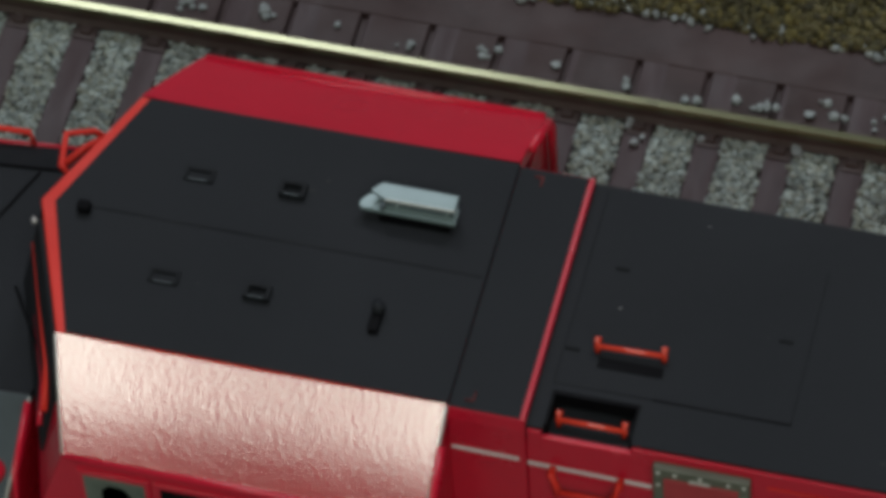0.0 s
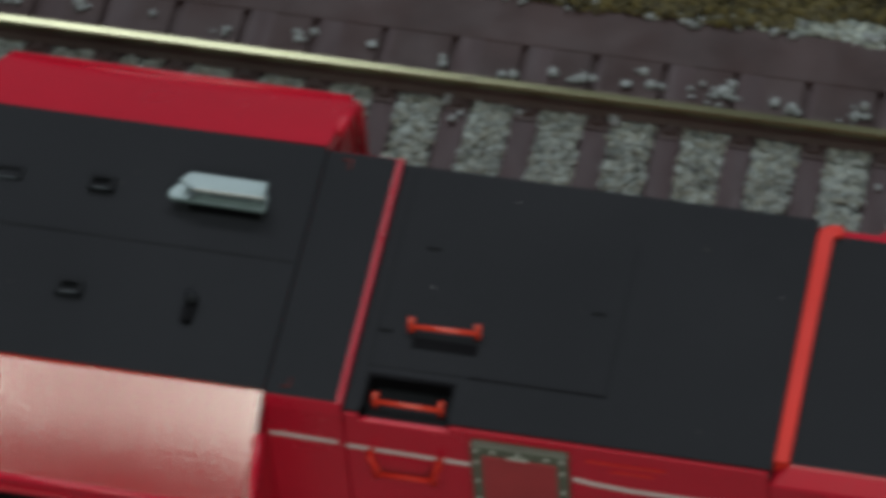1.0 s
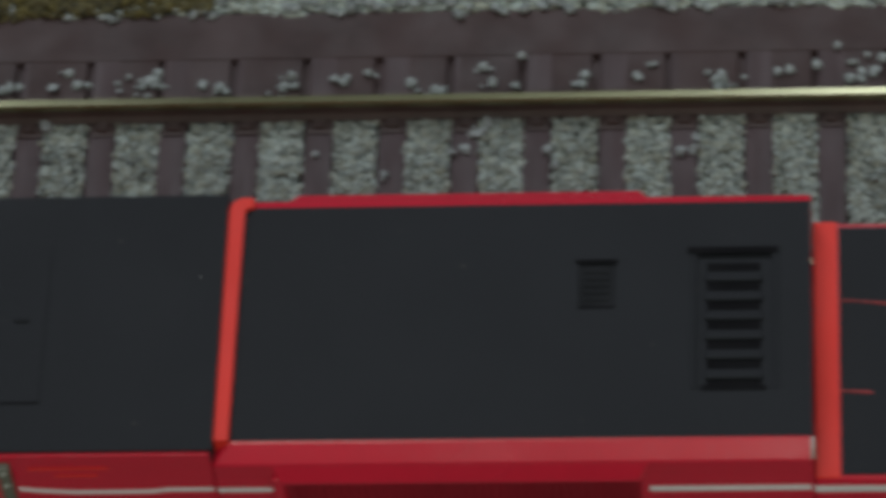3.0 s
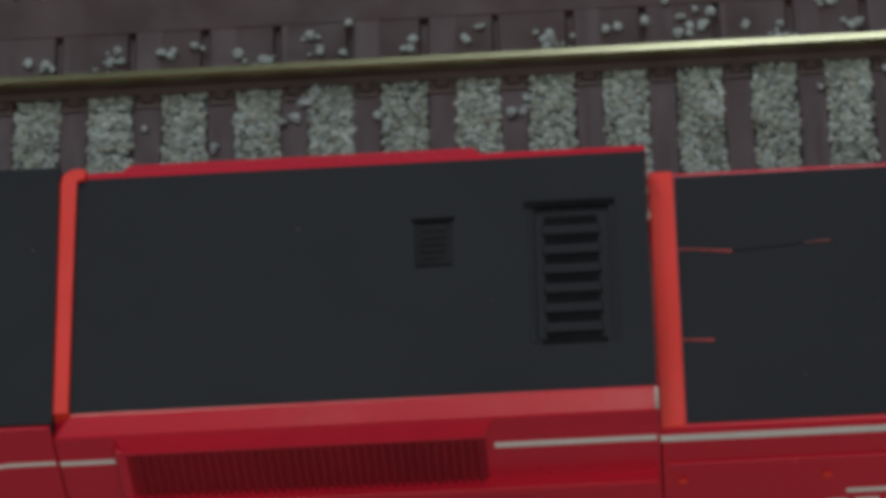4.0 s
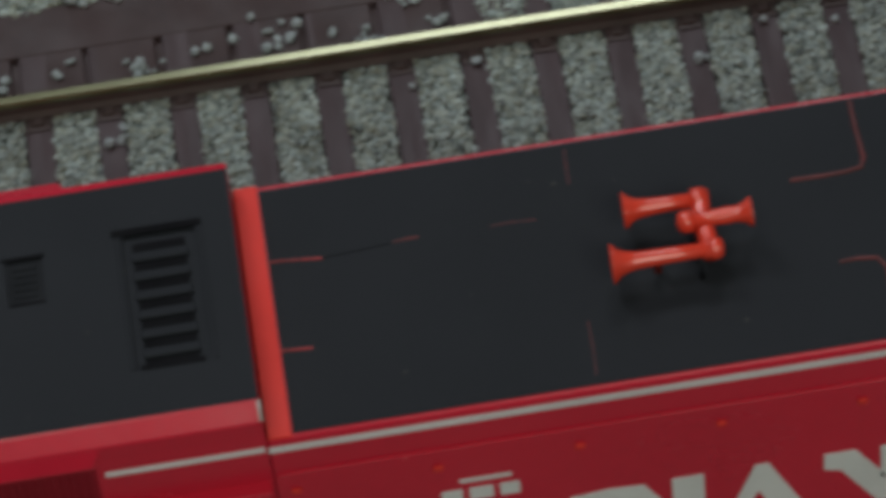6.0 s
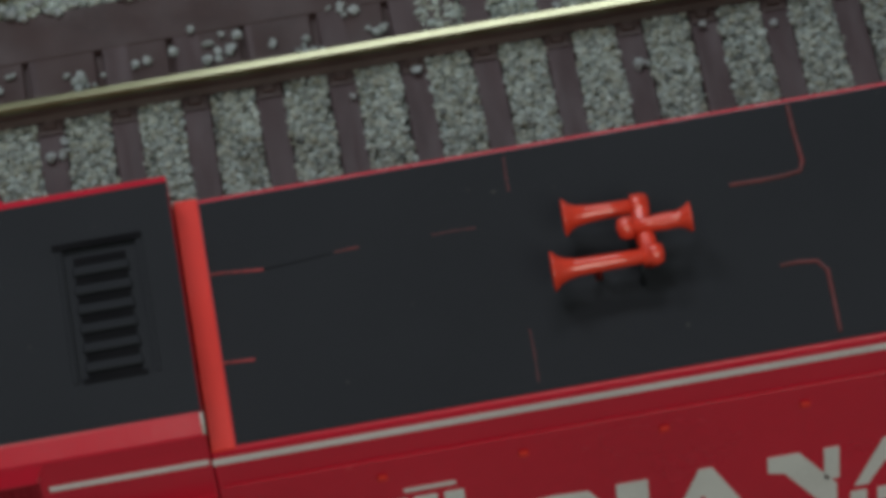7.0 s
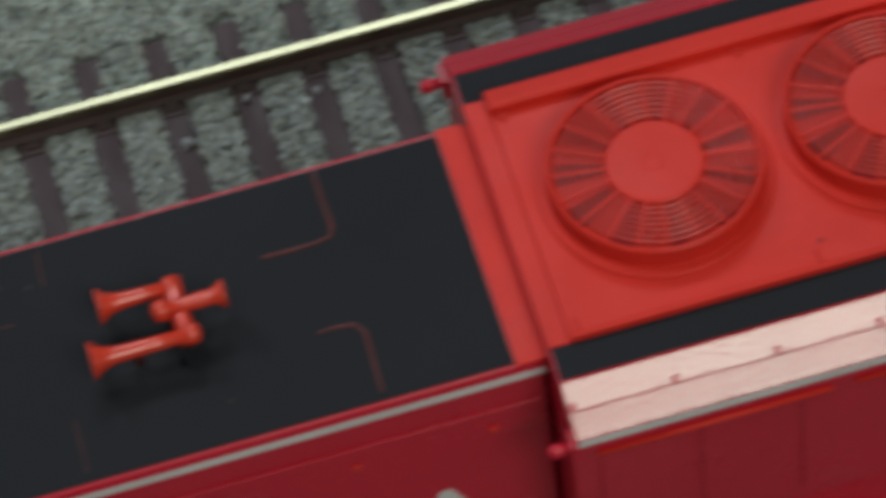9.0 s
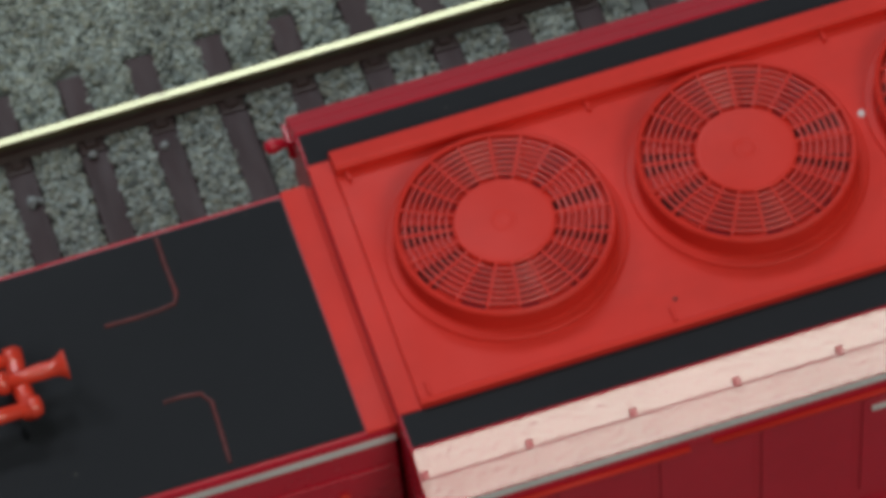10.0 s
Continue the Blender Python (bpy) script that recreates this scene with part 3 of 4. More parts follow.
def nose():
    top = 44.0

    def sheet(a, b, drop):
        return soften(extrude(bmesh.new(), [(-92, a[0], a[1]), (-70.0, b[0], b[1]), (-70.0, b[2], b[3]), (-92, a[2], a[3])],
                              [(-92, a[0], a[1] - drop), (-70.0, b[0], b[1] - drop), (-70.0, b[2], b[3] - drop), (-92, a[2], a[3] - drop)]), 0.12)

    body = part("nose", prism_x([(-16.6, 14), (-16.6, 38.6), (-9.4, 41.6), (12.6, 41.6), (13.6, 40.6), (13.6, 14)], -91.5, -70.2, 0.3), RED, LOCO, "red nose below the black top")
    part("nose_top", sheet((-9.2, top - 1.6, 10.2, top - 1.6), (-9.3, top, 10.9, top), 1.0), BLACK, LOCO, "matt black anti glare nose top")
    part("nose_rim", tube([(-92, 13.1, top - 2.7), (-70.4, 13.9, top - 1.1)], 0.2), RED, LOCO, "thin red rim along the nose", smooth=True)
    # blacker than the nose top: the shadow band is put into the colour
    part("nose_far_slope", soften(extrude(bmesh.new(), [(-92, 10.1, top - 1.42), (-92, 13.0, top - 2.6), (-92, 13.0, top - 4.5), (-92, 10.1, top - 4.5)],
                                  [(-70.1, 10.8, top + 0.05), (-70.1, 13.8, top - 1.0), (-70.1, 13.8, top - 4.5), (-70.1, 10.8, top - 4.5)]), 0.1), BLACK_LINE, LOCO, "far side of the nose top, blackened for shade")
    part("grab_iron", tube([(-82.5, 13.4, top - 1.8), (-82.2, 13.8, top - 0.6), (-77.3, 13.9, top - 0.4), (-77.0, 13.6, top - 1.5)], 0.24), RED_TOP, LOCO, "red nose grab iron", smooth=True)
    part("nose_seam", tube([(-78.9, 2.0, top - 0.60), (-75.4, 10.4, top - 0.32)], 0.12), BLACK_DEEP, body)
    part("nose_seam", tube([(-90, 10.2, top - 1.4), (-71.0, 10.9, top + 0.02)], 0.12), BLACK_DEEP, body)
    # grey base puts the lamp's reflection on black paint into the colour
    s = part("nose_side_slope", sheet((-9.2, top - 1.6, -16.5, top - 4.8), (-9.3, top, -16.9, top - 3.2), 0.8), GREY_GLOSS, LOCO, "sloping black nose side, its sheen painted grey")
    part("edge_line", tube([(-70.05, -9.5, top - 0.05), (-70.05, -16.8, top - 3.2)], 0.13), RIVET, s, "pale edge line", smooth=True)
    part("handrail", tube([(-68.6, -12.8, 48.6), (-68.3, -17.6, 46.6), (-68.2, -18.7, 44.0), (-68.2, -18.8, 15.0)], 0.28), RED, LOCO, "red nose handrail", smooth=True)
    part("socket", turned([(0.0, 0.6), (0.8, 0.5), (0.95, -0.3)], (-71.4, -14.8, top - 2.4), seg=16), RED, s, "red round socket", smooth=True)


nose()


def front_hood():
    """The neck behind the cab and the hood up to the equipment box."""
    part("neck_hood", prism_x([(-SIDE, 14), (-SIDE, 53.9), (-10.7, 54.9), (10.7, 54.9), (SIDE, 53.9), (SIDE, 14)], -37.8, -32.25, 0.08), RED, LOCO, "red neck between cab and hood")
    part("neck_roof", box(-37.75, -32.62, -10.6, 10.6, 54.7, 55.0, 0.06), BLACK, LOCO, "matt black roof sheet")
    for s, x in ((-1, -36.7), (1, -36.5)):
        part("roof_hook", tube([(x, s * 9.9, 55.0), (x + 0.6, s * 9.9, 55.08), (x + 0.6, s * 9.1, 55.02)], 0.09), WORN, LOCO, "red worn hook mark", smooth=True)
    part("roof_rib", prism_x([(-10.9, 53.4), (-10.75, 54.95), (-10.4, 55.16), (10.4, 55.16), (10.75, 54.95), (10.9, 53.4)], -32.42, -32.22, 0.05), RED, LOCO, "thin raised red rib across the roof")
    top, hw = 54.4, 10.65
    hood_body("front_hood", -32.2, -2.15, 53.0, hw, "red hood sides")
    for a, b in ((-32.1, -31.05), (-24.65, -2.15)):
        for s in (-1, 1):
            part("cant_rail", box(a, b, min(s * 10.5, s * SIDE), max(s * 10.5, s * SIDE), 52.0, 54.1, 0.1), RED, LOCO, "red hood shoulder")
    part("cant_rail", box(-31.1, -24.6, 10.5, SIDE, 52.0, 54.1, 0.1), RED, LOCO, "red hood shoulder")
    part("cant_rail", box(-31.1, -24.6, -SIDE, -10.45, 52.0, 53.5, 0.1), RED, LOCO, "red hood shoulder")
    # roof sheet with a step well let into its near edge
    bm = bmesh.new()
    x0, x1, y0, y1, z0, z1 = -32.21, -1.98, -hw, hw, 52.9, top
    wx0, wx1, wy = -31.0, -24.7, -7.35
    for a in ((x0, x1, wy, y1), (x0, wx0, y0, wy), (wx1, x1, y0, wy)):
        add_box(bm, *a, z0, z1)
    bmesh.ops.remove_doubles(bm, verts=bm.verts[:], dist=0.001)
    roof = part("hood_roof", bm, BLACK, LOCO, "matt black roof sheet with door lines")
    # well floor and walls are blacker than the roof, recess shade in the colour
    w = part("step_well", add_box(bmesh.new(), wx0, wx1, -10.3, wy, 52.5, 53.1), BLACK_LINE, LOCO, "black recessed step well")
    for a in ((wx0 - 0.12, wx0 + 0.25, -10.3, wy - 0.3), (wx1 - 0.25, wx1 + 0.12, -10.3, wy - 0.3), (wx0 - 0.12, wx1 + 0.12, wy - 0.3, wy + 0.02)):
        part("well_wall", add_box(bmesh.new(), *a, 53.1, top - 0.02), BLACK_DEEP, w)
    wire_grab(LOCO, (-30.2, -9.3, 53.1), (-25.5, -9.3, 53.1), 0.9)
    wire_grab(roof, (-28.75, -3.5, top - 0.05), (-24.0, -3.35, top - 0.05), 0.9)
    grab = part("side_grab", tube([(-29.9, -11.75, 48.25), (-25.8, -11.75, 48.25)], 0.22), RED_TOP, LOCO, "red side grab iron", smooth=True)
    for a, b in ((-30.3, -29.9), (-25.4, -25.8)):
        part("grab_post", tube([(a, -SIDE, 50.0), (a, -11.5, 49.9), (b, -11.75, 48.9), (b, -11.75, 47.95)], 0.3), RED_TOP, grab, smooth=True)
    for a in ((-31.15, -31.06, -6.9, 10.2), (-14.3, -14.22, -6.6, 6.4)):
        part("door_line", box(*a, top - 0.02, top + 0.03, 0.01, 1), BLACK_LINE, roof)
    part("door_line", box(-31.0, -24.0, -6.78, -6.66, top - 0.02, top + 0.03, 0.01, 1), BLACK_LINE, roof)
    part("door_line", box(-24.0, -14.2, -6.82, -6.62, top - 0.02, top + 0.03, 0.01, 1), BLACK_DEEP, roof)
    # the grab iron's cast shadow, laid on the roof as a black patch
    part("grab_shadow", box(-28.5, -23.8, -4.9, -4.0, top - 0.02, top + 0.03, 0.02, 1), BLACK_DEEP, roof, "grab iron's shadow as a black patch on the roof")
    for x, y in ((-16.0, 0.1), (-28.6, 3.7), (-30.5, -3.7)):
        part("latch", box(x - 0.5, x + 0.5, y - 0.13, y + 0.13, top - 0.02, top + 0.14, 0.05, 1), BLACK_LINE, roof)
    for x, y, r in ((-28.0, 0.4, 0.06), (-23.4, 8.6, 0.045), (-3.6, 3.6, 0.04)):
        part("paint_fleck", turned([(0.0, 0.05), (r * 0.8, 0.03), (r, -0.02)], (x, y, top), seg=6), STRIPE, roof, "pale fleck of dust")
    # fuel filler frame on the side
    g = part("filler_frame", box(-23.0, -16.1, -11.55, -10.8, 44.0, 53.35, 0.15), OLIVE, LOCO, "olive grey riveted inspection frame")
    part("filler_mesh", box(-22.2, -16.9, -11.68, -11.4, 44.6, 52.3, 0.06), GRILLE_RED, g, "dusty red mesh panel")
    rivet = mesh_of("rivet", turned([(0.0, -0.16), (0.14, -0.12), (0.17, 0.02)], (0, 0, 0), "y", 8), RIVET)
    for x, z in ((-22.6, 52.9), (-21.4, 52.9), (-19.6, 53.0), (-17.6, 52.9), (-16.5, 52.9), (-22.6, 51.4), (-16.5, 51.4), (-22.6, 49.0), (-16.5, 49.0), (-22.6, 46.6), (-16.5, 46.6)):
        piece("rivet", rivet, g, x, -11.55, z)
    part("maker_plate", box(-20.4, -18.9, -11.66, -11.5, 52.35, 52.6, 0.03, 1), RIVET, g, "small pale plate")
    for line in (((-37.6, 50.4), (-32.75, 50.3)), ((-32.1, 50.1), (-27.0, 50.0), (-23.2, 49.9)),
                 ((-15.9, 49.95), (-14.6, 49.68), (-12.0, 49.42), (-8.9, 49.42), (-6.6, 49.45), (-5.6, 49.66), (-2.3, 49.66))):
        bm = bmesh.new()
        low, high = ([(x, -SIDE - 0.06, z + k) for x, z in line] for k in (-0.19, 0.19))
        rows = [[bm.verts.new(p) for p in edge] for edge in (low, high, [(x, -SIDE + 0.02, z) for x, _, z in high], [(x, -SIDE + 0.02, z) for x, _, z in low])]
        for k in range(4):
            for i in range(len(line) - 1):
                bm.faces.new((rows[k][i], rows[k][i + 1], rows[(k + 1) % 4][i + 1], rows[(k + 1) % 4][i]))
        for i in (0, -1):
            bm.faces.new([r[i] for r in rows])
        part("stripe", bm, STRIPE, LOCO, "hand-laid off-white side stripe")
    for x in (-14.2, -6.0):
        part("door_seam", box(x, x + 0.14, -SIDE - 0.03, -SIDE + 0.02, 20, 53.2, 0.0), RED, LOCO)
    part("side_panel_edge", box(-15.0, -9.3, -SIDE - 0.10, -SIDE + 0.02, 52.4, 52.62, 0.04, 1), RED_TOP, LOCO)
    part("side_panel_edge", box(-13.2, -10.2, -SIDE - 0.10, -SIDE + 0.02, 51.5, 51.68, 0.04, 1), RED_TOP, LOCO)


front_hood()


def equipment_box():
    zt, zf, hw, fw = 53.6, 52.6, 9.5, 10.87
    x0, x1 = -2.1, 39.2
    far = lambda z, w: (w + 0.5 * (w < fw), z + 0.6 * (z == zf))
    ring = lambda z, w, a, b: [(a, -w, z), (b, -w, z), (b, *far(z, w)), (a, *far(z, w))]
    bm = bmesh.new()
    r = [[bm.verts.new(p) for p in ring(z, w, a, b)] for z, w, a, b in ((40, fw, x0, x1), (zf, fw, x0, x1), (zt, hw + 0.05, x0 + 1.15, x1), (zt, hw - 0.3, x0 + 1.5, x1 - 0.3), (zt - 0.6, hw - 0.3, x0 + 1.5, x1 - 0.3))]
    for a, b in zip(r, r[1:]):
        for i in range(4):
            k = (i + 1) % 4
            bm.faces.new((a[i], a[k], b[k], b[i]))
    bm.faces.new(r[0][::-1])
    bm.faces.new(r[-1])
    b = part("equipment_box", soften(bm, 0.16, 2), RED, LOCO, "raised red equipment box with chamfered edges")
    # black lid with a sunk louvre bank and hatch
    lx0, lx1, ly0, ly1 = 31.2, 36.4, -5.7, 5.9
    hx0, hx1, hy0, hy1 = 22.9, 25.5, 1.2, 5.1
    bm = bmesh.new()
    arc = [math.radians(a) for a in (180, 157, 135, 112, 90)]
    outline = [(-1.97, -9.75)] + [(-0.77 + 1.2 * math.cos(a), 9.45 + 1.2 * math.sin(a)) for a in arc] + [(-0.2, 10.65), (-0.2, 9.85)]
    outline += [(-0.45 + 0.45 * math.cos(a), 9.4 + 0.45 * math.sin(a)) for a in arc[::-1]] + [(-0.9, -9.75)]
    strip = slab(outline, 52.5, 54.12, 0.16)
    for v in strip.verts:
        v.co.z -= 0.5 * min(1.0, max(0.0, (v.co.x + 0.9) / 2.4)) * (v.co.z > 53)
    part("front_strip", strip, RED_TOP, LOCO, "red strip with a rounded corner round the box lid")
    a0, a1 = x0 + 1.1, x1 - 0.05
    for q in ((a0, hx0, -hw, hw + 0.5), (hx0, hx1, -hw, hy0), (hx0, hx1, hy1, hw + 0.5), (hx1, lx0, -hw, hw + 0.5), (lx0, lx1, -hw, ly0), (lx0, lx1, ly1, hw + 0.5), (lx1, a1, -hw, hw + 0.5)):
        add_box(bm, *q, zt - 0.35, zt + 0.04)
    bmesh.ops.remove_doubles(bm, verts=bm.verts[:], dist=0.001)
    lid = part("box_lid", bm, BLACK, LOCO, "matt black lid with louvres")
    part("louvre_pan", box(lx0, lx1, ly0, ly1, zt - 0.42, zt - 0.28, 0.0), BLACK, lid)
    # slots are solid near-black slabs, the cavity's shade painted in
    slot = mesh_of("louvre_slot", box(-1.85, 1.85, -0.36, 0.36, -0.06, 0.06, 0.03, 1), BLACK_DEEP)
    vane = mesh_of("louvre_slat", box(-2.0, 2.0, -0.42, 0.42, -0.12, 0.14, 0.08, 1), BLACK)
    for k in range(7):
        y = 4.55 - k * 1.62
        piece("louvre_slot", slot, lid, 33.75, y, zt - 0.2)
        if k < 6:
            piece("louvre_slat", vane, lid, 33.75, y - 0.81, zt - 0.12, rx=-10)
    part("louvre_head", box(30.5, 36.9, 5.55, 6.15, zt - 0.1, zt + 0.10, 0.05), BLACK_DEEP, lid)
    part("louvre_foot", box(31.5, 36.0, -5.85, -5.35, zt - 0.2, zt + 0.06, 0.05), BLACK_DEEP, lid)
    for x in (30.95, 36.75):
        part("louvre_side", box(x - 0.16, x + 0.16, -5.7, 5.5, zt, zt + 0.14, 0.05, 1), BLACK, lid)
    # hatch floor and slats take a darker black for the shade inside
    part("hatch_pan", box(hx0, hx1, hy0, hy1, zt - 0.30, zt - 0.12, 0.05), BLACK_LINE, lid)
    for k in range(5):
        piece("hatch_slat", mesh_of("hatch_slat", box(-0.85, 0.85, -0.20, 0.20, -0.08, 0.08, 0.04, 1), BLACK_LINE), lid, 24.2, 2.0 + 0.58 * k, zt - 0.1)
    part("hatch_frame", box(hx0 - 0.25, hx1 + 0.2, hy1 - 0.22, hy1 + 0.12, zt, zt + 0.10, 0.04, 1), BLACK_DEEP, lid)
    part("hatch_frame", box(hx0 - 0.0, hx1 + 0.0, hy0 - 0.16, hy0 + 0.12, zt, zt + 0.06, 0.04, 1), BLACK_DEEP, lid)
    # highlight at the chamfer's end, put in as a pale tube
    part("corner_glint", tube([(39.12, -9.62, 53.62), (39.12, -10.82, 52.72)], 0.11), RIVET, b, "glint on the box corner as a pale tube", smooth=True)
    # lower body and the overhanging air intakes on both sides
    hood_body("box_hood", x0 + 0.1, x1, zf - 1.0, fw - 0.5, "red hood sides under the box")
    for s in (-1, 1):
        lip = ((0.0, 10.6, 53.2), (0.8, 11.9, 52.45), (0.8, 11.9, 51.85), (0.0, 10.6, 51.75)) if s > 0 else ((0.0, 10.84, 52.5), (0.7, 11.5, 51.25), (0.7, 11.45, 50.9), (0.0, 10.6, 50.8))
        ends = [[(x + dx * d, s * y, z) for dx, y, z in lip] for x, d in ((1.9, 1), (27.9, -1))]
        part("intake_hood", soften(extrude(bmesh.new(), *ends), 0.1), RED, b, "red lip over the air intake")
        part("intake_sill", box(2.2, 39.0, min(s * 10.7, s * 11.9), max(s * 10.7, s * 11.9), 44.2, 45.0, 0.12), RED, b, "red sill under the air intake")
        part("intake_cheek", box(1.9, 2.7, min(s * 10.7, s * 11.4), max(s * 10.7, s * 11.4), 45.0, 51.4, 0.1), RED, b)
        # backing and ribs are painted dark for the shade under the lip
        part("grille_backing", box(2.8, 27.3, min(s * 10.85, s * 10.98), max(s * 10.85, s * 10.98), 45.0, 51.4, 0.0), RED_SHADED, b, "intake grille backing, darkened for the recess's shade")
        rib = mesh_of("grille_rib", box(-0.12, 0.12, -0.2, 0.2, 0, 6.4, 0.0), RED_SHADED)
        for k in range(40):
            piece("grille_rib", rib, b, 3.4 + k * 0.6, s * 11.1, 45.0)
    part("stripe", box(-2.0, 2.2, -SIDE - 0.06, -SIDE + 0.02, 49.3, 49.75, 0.0), STRIPE, LOCO, "off-white side stripe")
    part("stripe", box(27.9, 39.0, -SIDE - 0.06, -SIDE + 0.02, 48.95, 49.5, 0.0), STRIPE, LOCO, "off-white side stripe")


equipment_box()


def engine_hood():
    x0, x1, top, hw = 39.25, 95.0, 50.0, 10.42
    foot = 14
    side = 10.75
    part("engine_hood", prism_x([(-side, foot), (-side, top - 0.45), (-hw - 0.1, top - 0.06), (hw + 0.05, top - 0.06), (side, top - 0.45), (side, foot)], x0, x1, 0.16), RED, LOCO, "red engine hood with painted lettering")
    part("end_strip", box(x0 + 0.05, 41.0, -hw - 0.25, hw + 0.25, top - 0.2, top + 0.03, 0.08), RED_TOP, LOCO, "bare red strip across the roof")
    part("end_strip", box(93.1, x1 - 0.05, -hw - 0.25, hw + 0.25, top - 0.2, top + 0.03, 0.08), RED_TOP, LOCO, "bare red strip across the roof")
    roof = part("hood_roof", box(41.05, 93.05, -hw, hw - 0.22, top - 0.2, top + 0.02, 0.05), BLACK, LOCO, "matt black roof sheet with red showing at the seams")
    # seams where the red shows through the worn black
    def seam(pts, r=0.13, m=WORN):
        part("worn_seam", tube([(x, y, top + 0.0) for x, y in pts], r, 6), m, roof, "red edge showing through worn black paint")
    seam([(41.0, 3.93), (42.0, 3.9), (43.4, 3.75), (44.9, 3.6)], 0.11, CRACK)
    seam([(44.9, 3.6), (47.4, 3.75), (49.8, 3.95)], 0.06, BLACK_DEEP)
    seam([(50.0, 4.0), (51.0, 4.1), (51.8, 4.1)], 0.09)
    seam([(57.0, 4.05), (58.6, 4.1), (60.2, 4.0)], 0.06)
    seam([(41.0, -3.6), (41.9, -3.66), (43.3, -3.76)], 0.11, CRACK)
    seam([(83.75, 9.9), (83.75, 7.6), (83.85, 4.9), (83.55, 4.1), (82.4, 3.9), (80.6, 3.85), (78.4, 3.9)], 0.17)
    seam([(80.6, -3.55), (81.9, -3.5), (83.2, -3.7), (83.75, -4.6), (83.7, -6.8), (83.6, -9.8)], 0.16)
    seam([(63.1, 9.6), (63.0, 8.0), (63.0, 6.6)], 0.06)
    seam([(62.5, -5.2), (62.5, -7.4), (62.4, -9.6)], 0.06)
    part("stripe", box(x0, x1, -side - 0.07, -side + 0.02, 48.42, 49.1, 0.0), STRIPE, LOCO, "off-white side stripe")
    part("moulding", box(x0 + 0.4, x1 - 0.6, -side - 0.20, -side + 0.02, 45.35, 45.6, 0.06, 1), RED, LOCO, "thin raised red moulding")
    for k in range(6):
        x = 40.6 + 10.05 * k
        part("door_seam", box(x - 0.08, x + 0.08, -side - 0.05, -side + 0.02, 18, 45.3, 0.0), RED, LOCO)
        part("door_latch", box(x - 0.35, x + 0.35, -side - 0.24, -side + 0.02, 42.8, 43.4, 0.08, 1), RED_TOP, LOCO)
    y0, y1 = -side - 0.08, -side + 0.02
    shapes = [
        ("large_mark", [(59.6, 28.5), (59.6, 36.2), (62.5, 36.6), (65.0, 36.4), (66.1, 34.2), (66.1, 30.5), (65.0, 28.5)]),
        ("large_mark", [(67.0, 28.5), (67.0, 36.6), (69.3, 36.6), (69.3, 28.5)]),
        ("large_mark", [(70.3, 28.5), (73.0, 36.7), (74.0, 36.7), (77.2, 28.5), (75.0, 28.5), (73.2, 33.2), (71.4, 28.5)]),
        ("large_mark", [(78.0, 36.6), (80.3, 36.6), (83.0, 31.6), (83.0, 29.2), (81.9, 29.2), (79.2, 34.2), (78.0, 34.6)]),
        ("large_mark", [(82.1, 32.4), (82.1, 36.6), (83.2, 36.6), (83.2, 32.4)]),
        ("large_mark", [(84.3, 30.8), (86.4, 36.7), (87.3, 36.7), (90.0, 30.8), (88.0, 30.8), (86.6, 33.8), (85.3, 30.8)]),
        ("small_mark", [(52.0, 40.6), (52.0, 41.0), (55.7, 41.0), (55.7, 40.6)]),
        ("small_mark", [(50.6, 38.2), (50.6, 39.7), (52.1, 39.7), (52.1, 38.2)]),
        ("small_mark", [(52.6, 38.2), (52.6, 39.7), (54.3, 39.7), (54.3, 38.2)]),
        ("small_mark", [(54.8, 38.2), (54.8, 39.7), (56.2, 39.7), (56.2, 38.2)]),
        ("small_mark", [(39.5, 39.5), (39.6, 39.9), (42.0, 39.4), (42.9, 38.6), (42.4, 38.4), (41.4, 39.0)]),
        ("small_mark", [(84.0, 28.3), (84.0, 30.0), (85.2, 30.0), (85.2, 28.3)]),
        ("small_mark", [(86.0, 28.3), (86.0, 30.0), (87.2, 30.0), (87.2, 28.3)]),
        ("small_mark", [(88.0, 28.3), (88.0, 30.0), (90.4, 30.0), (90.9, 29.2), (90.4, 28.3)]),
    ]
    for name, outline in shapes:
        part(name, wall_slab(outline, y0, y1), DECAL, LOCO, "pale grey painted mark on the hood side")


engine_hood()


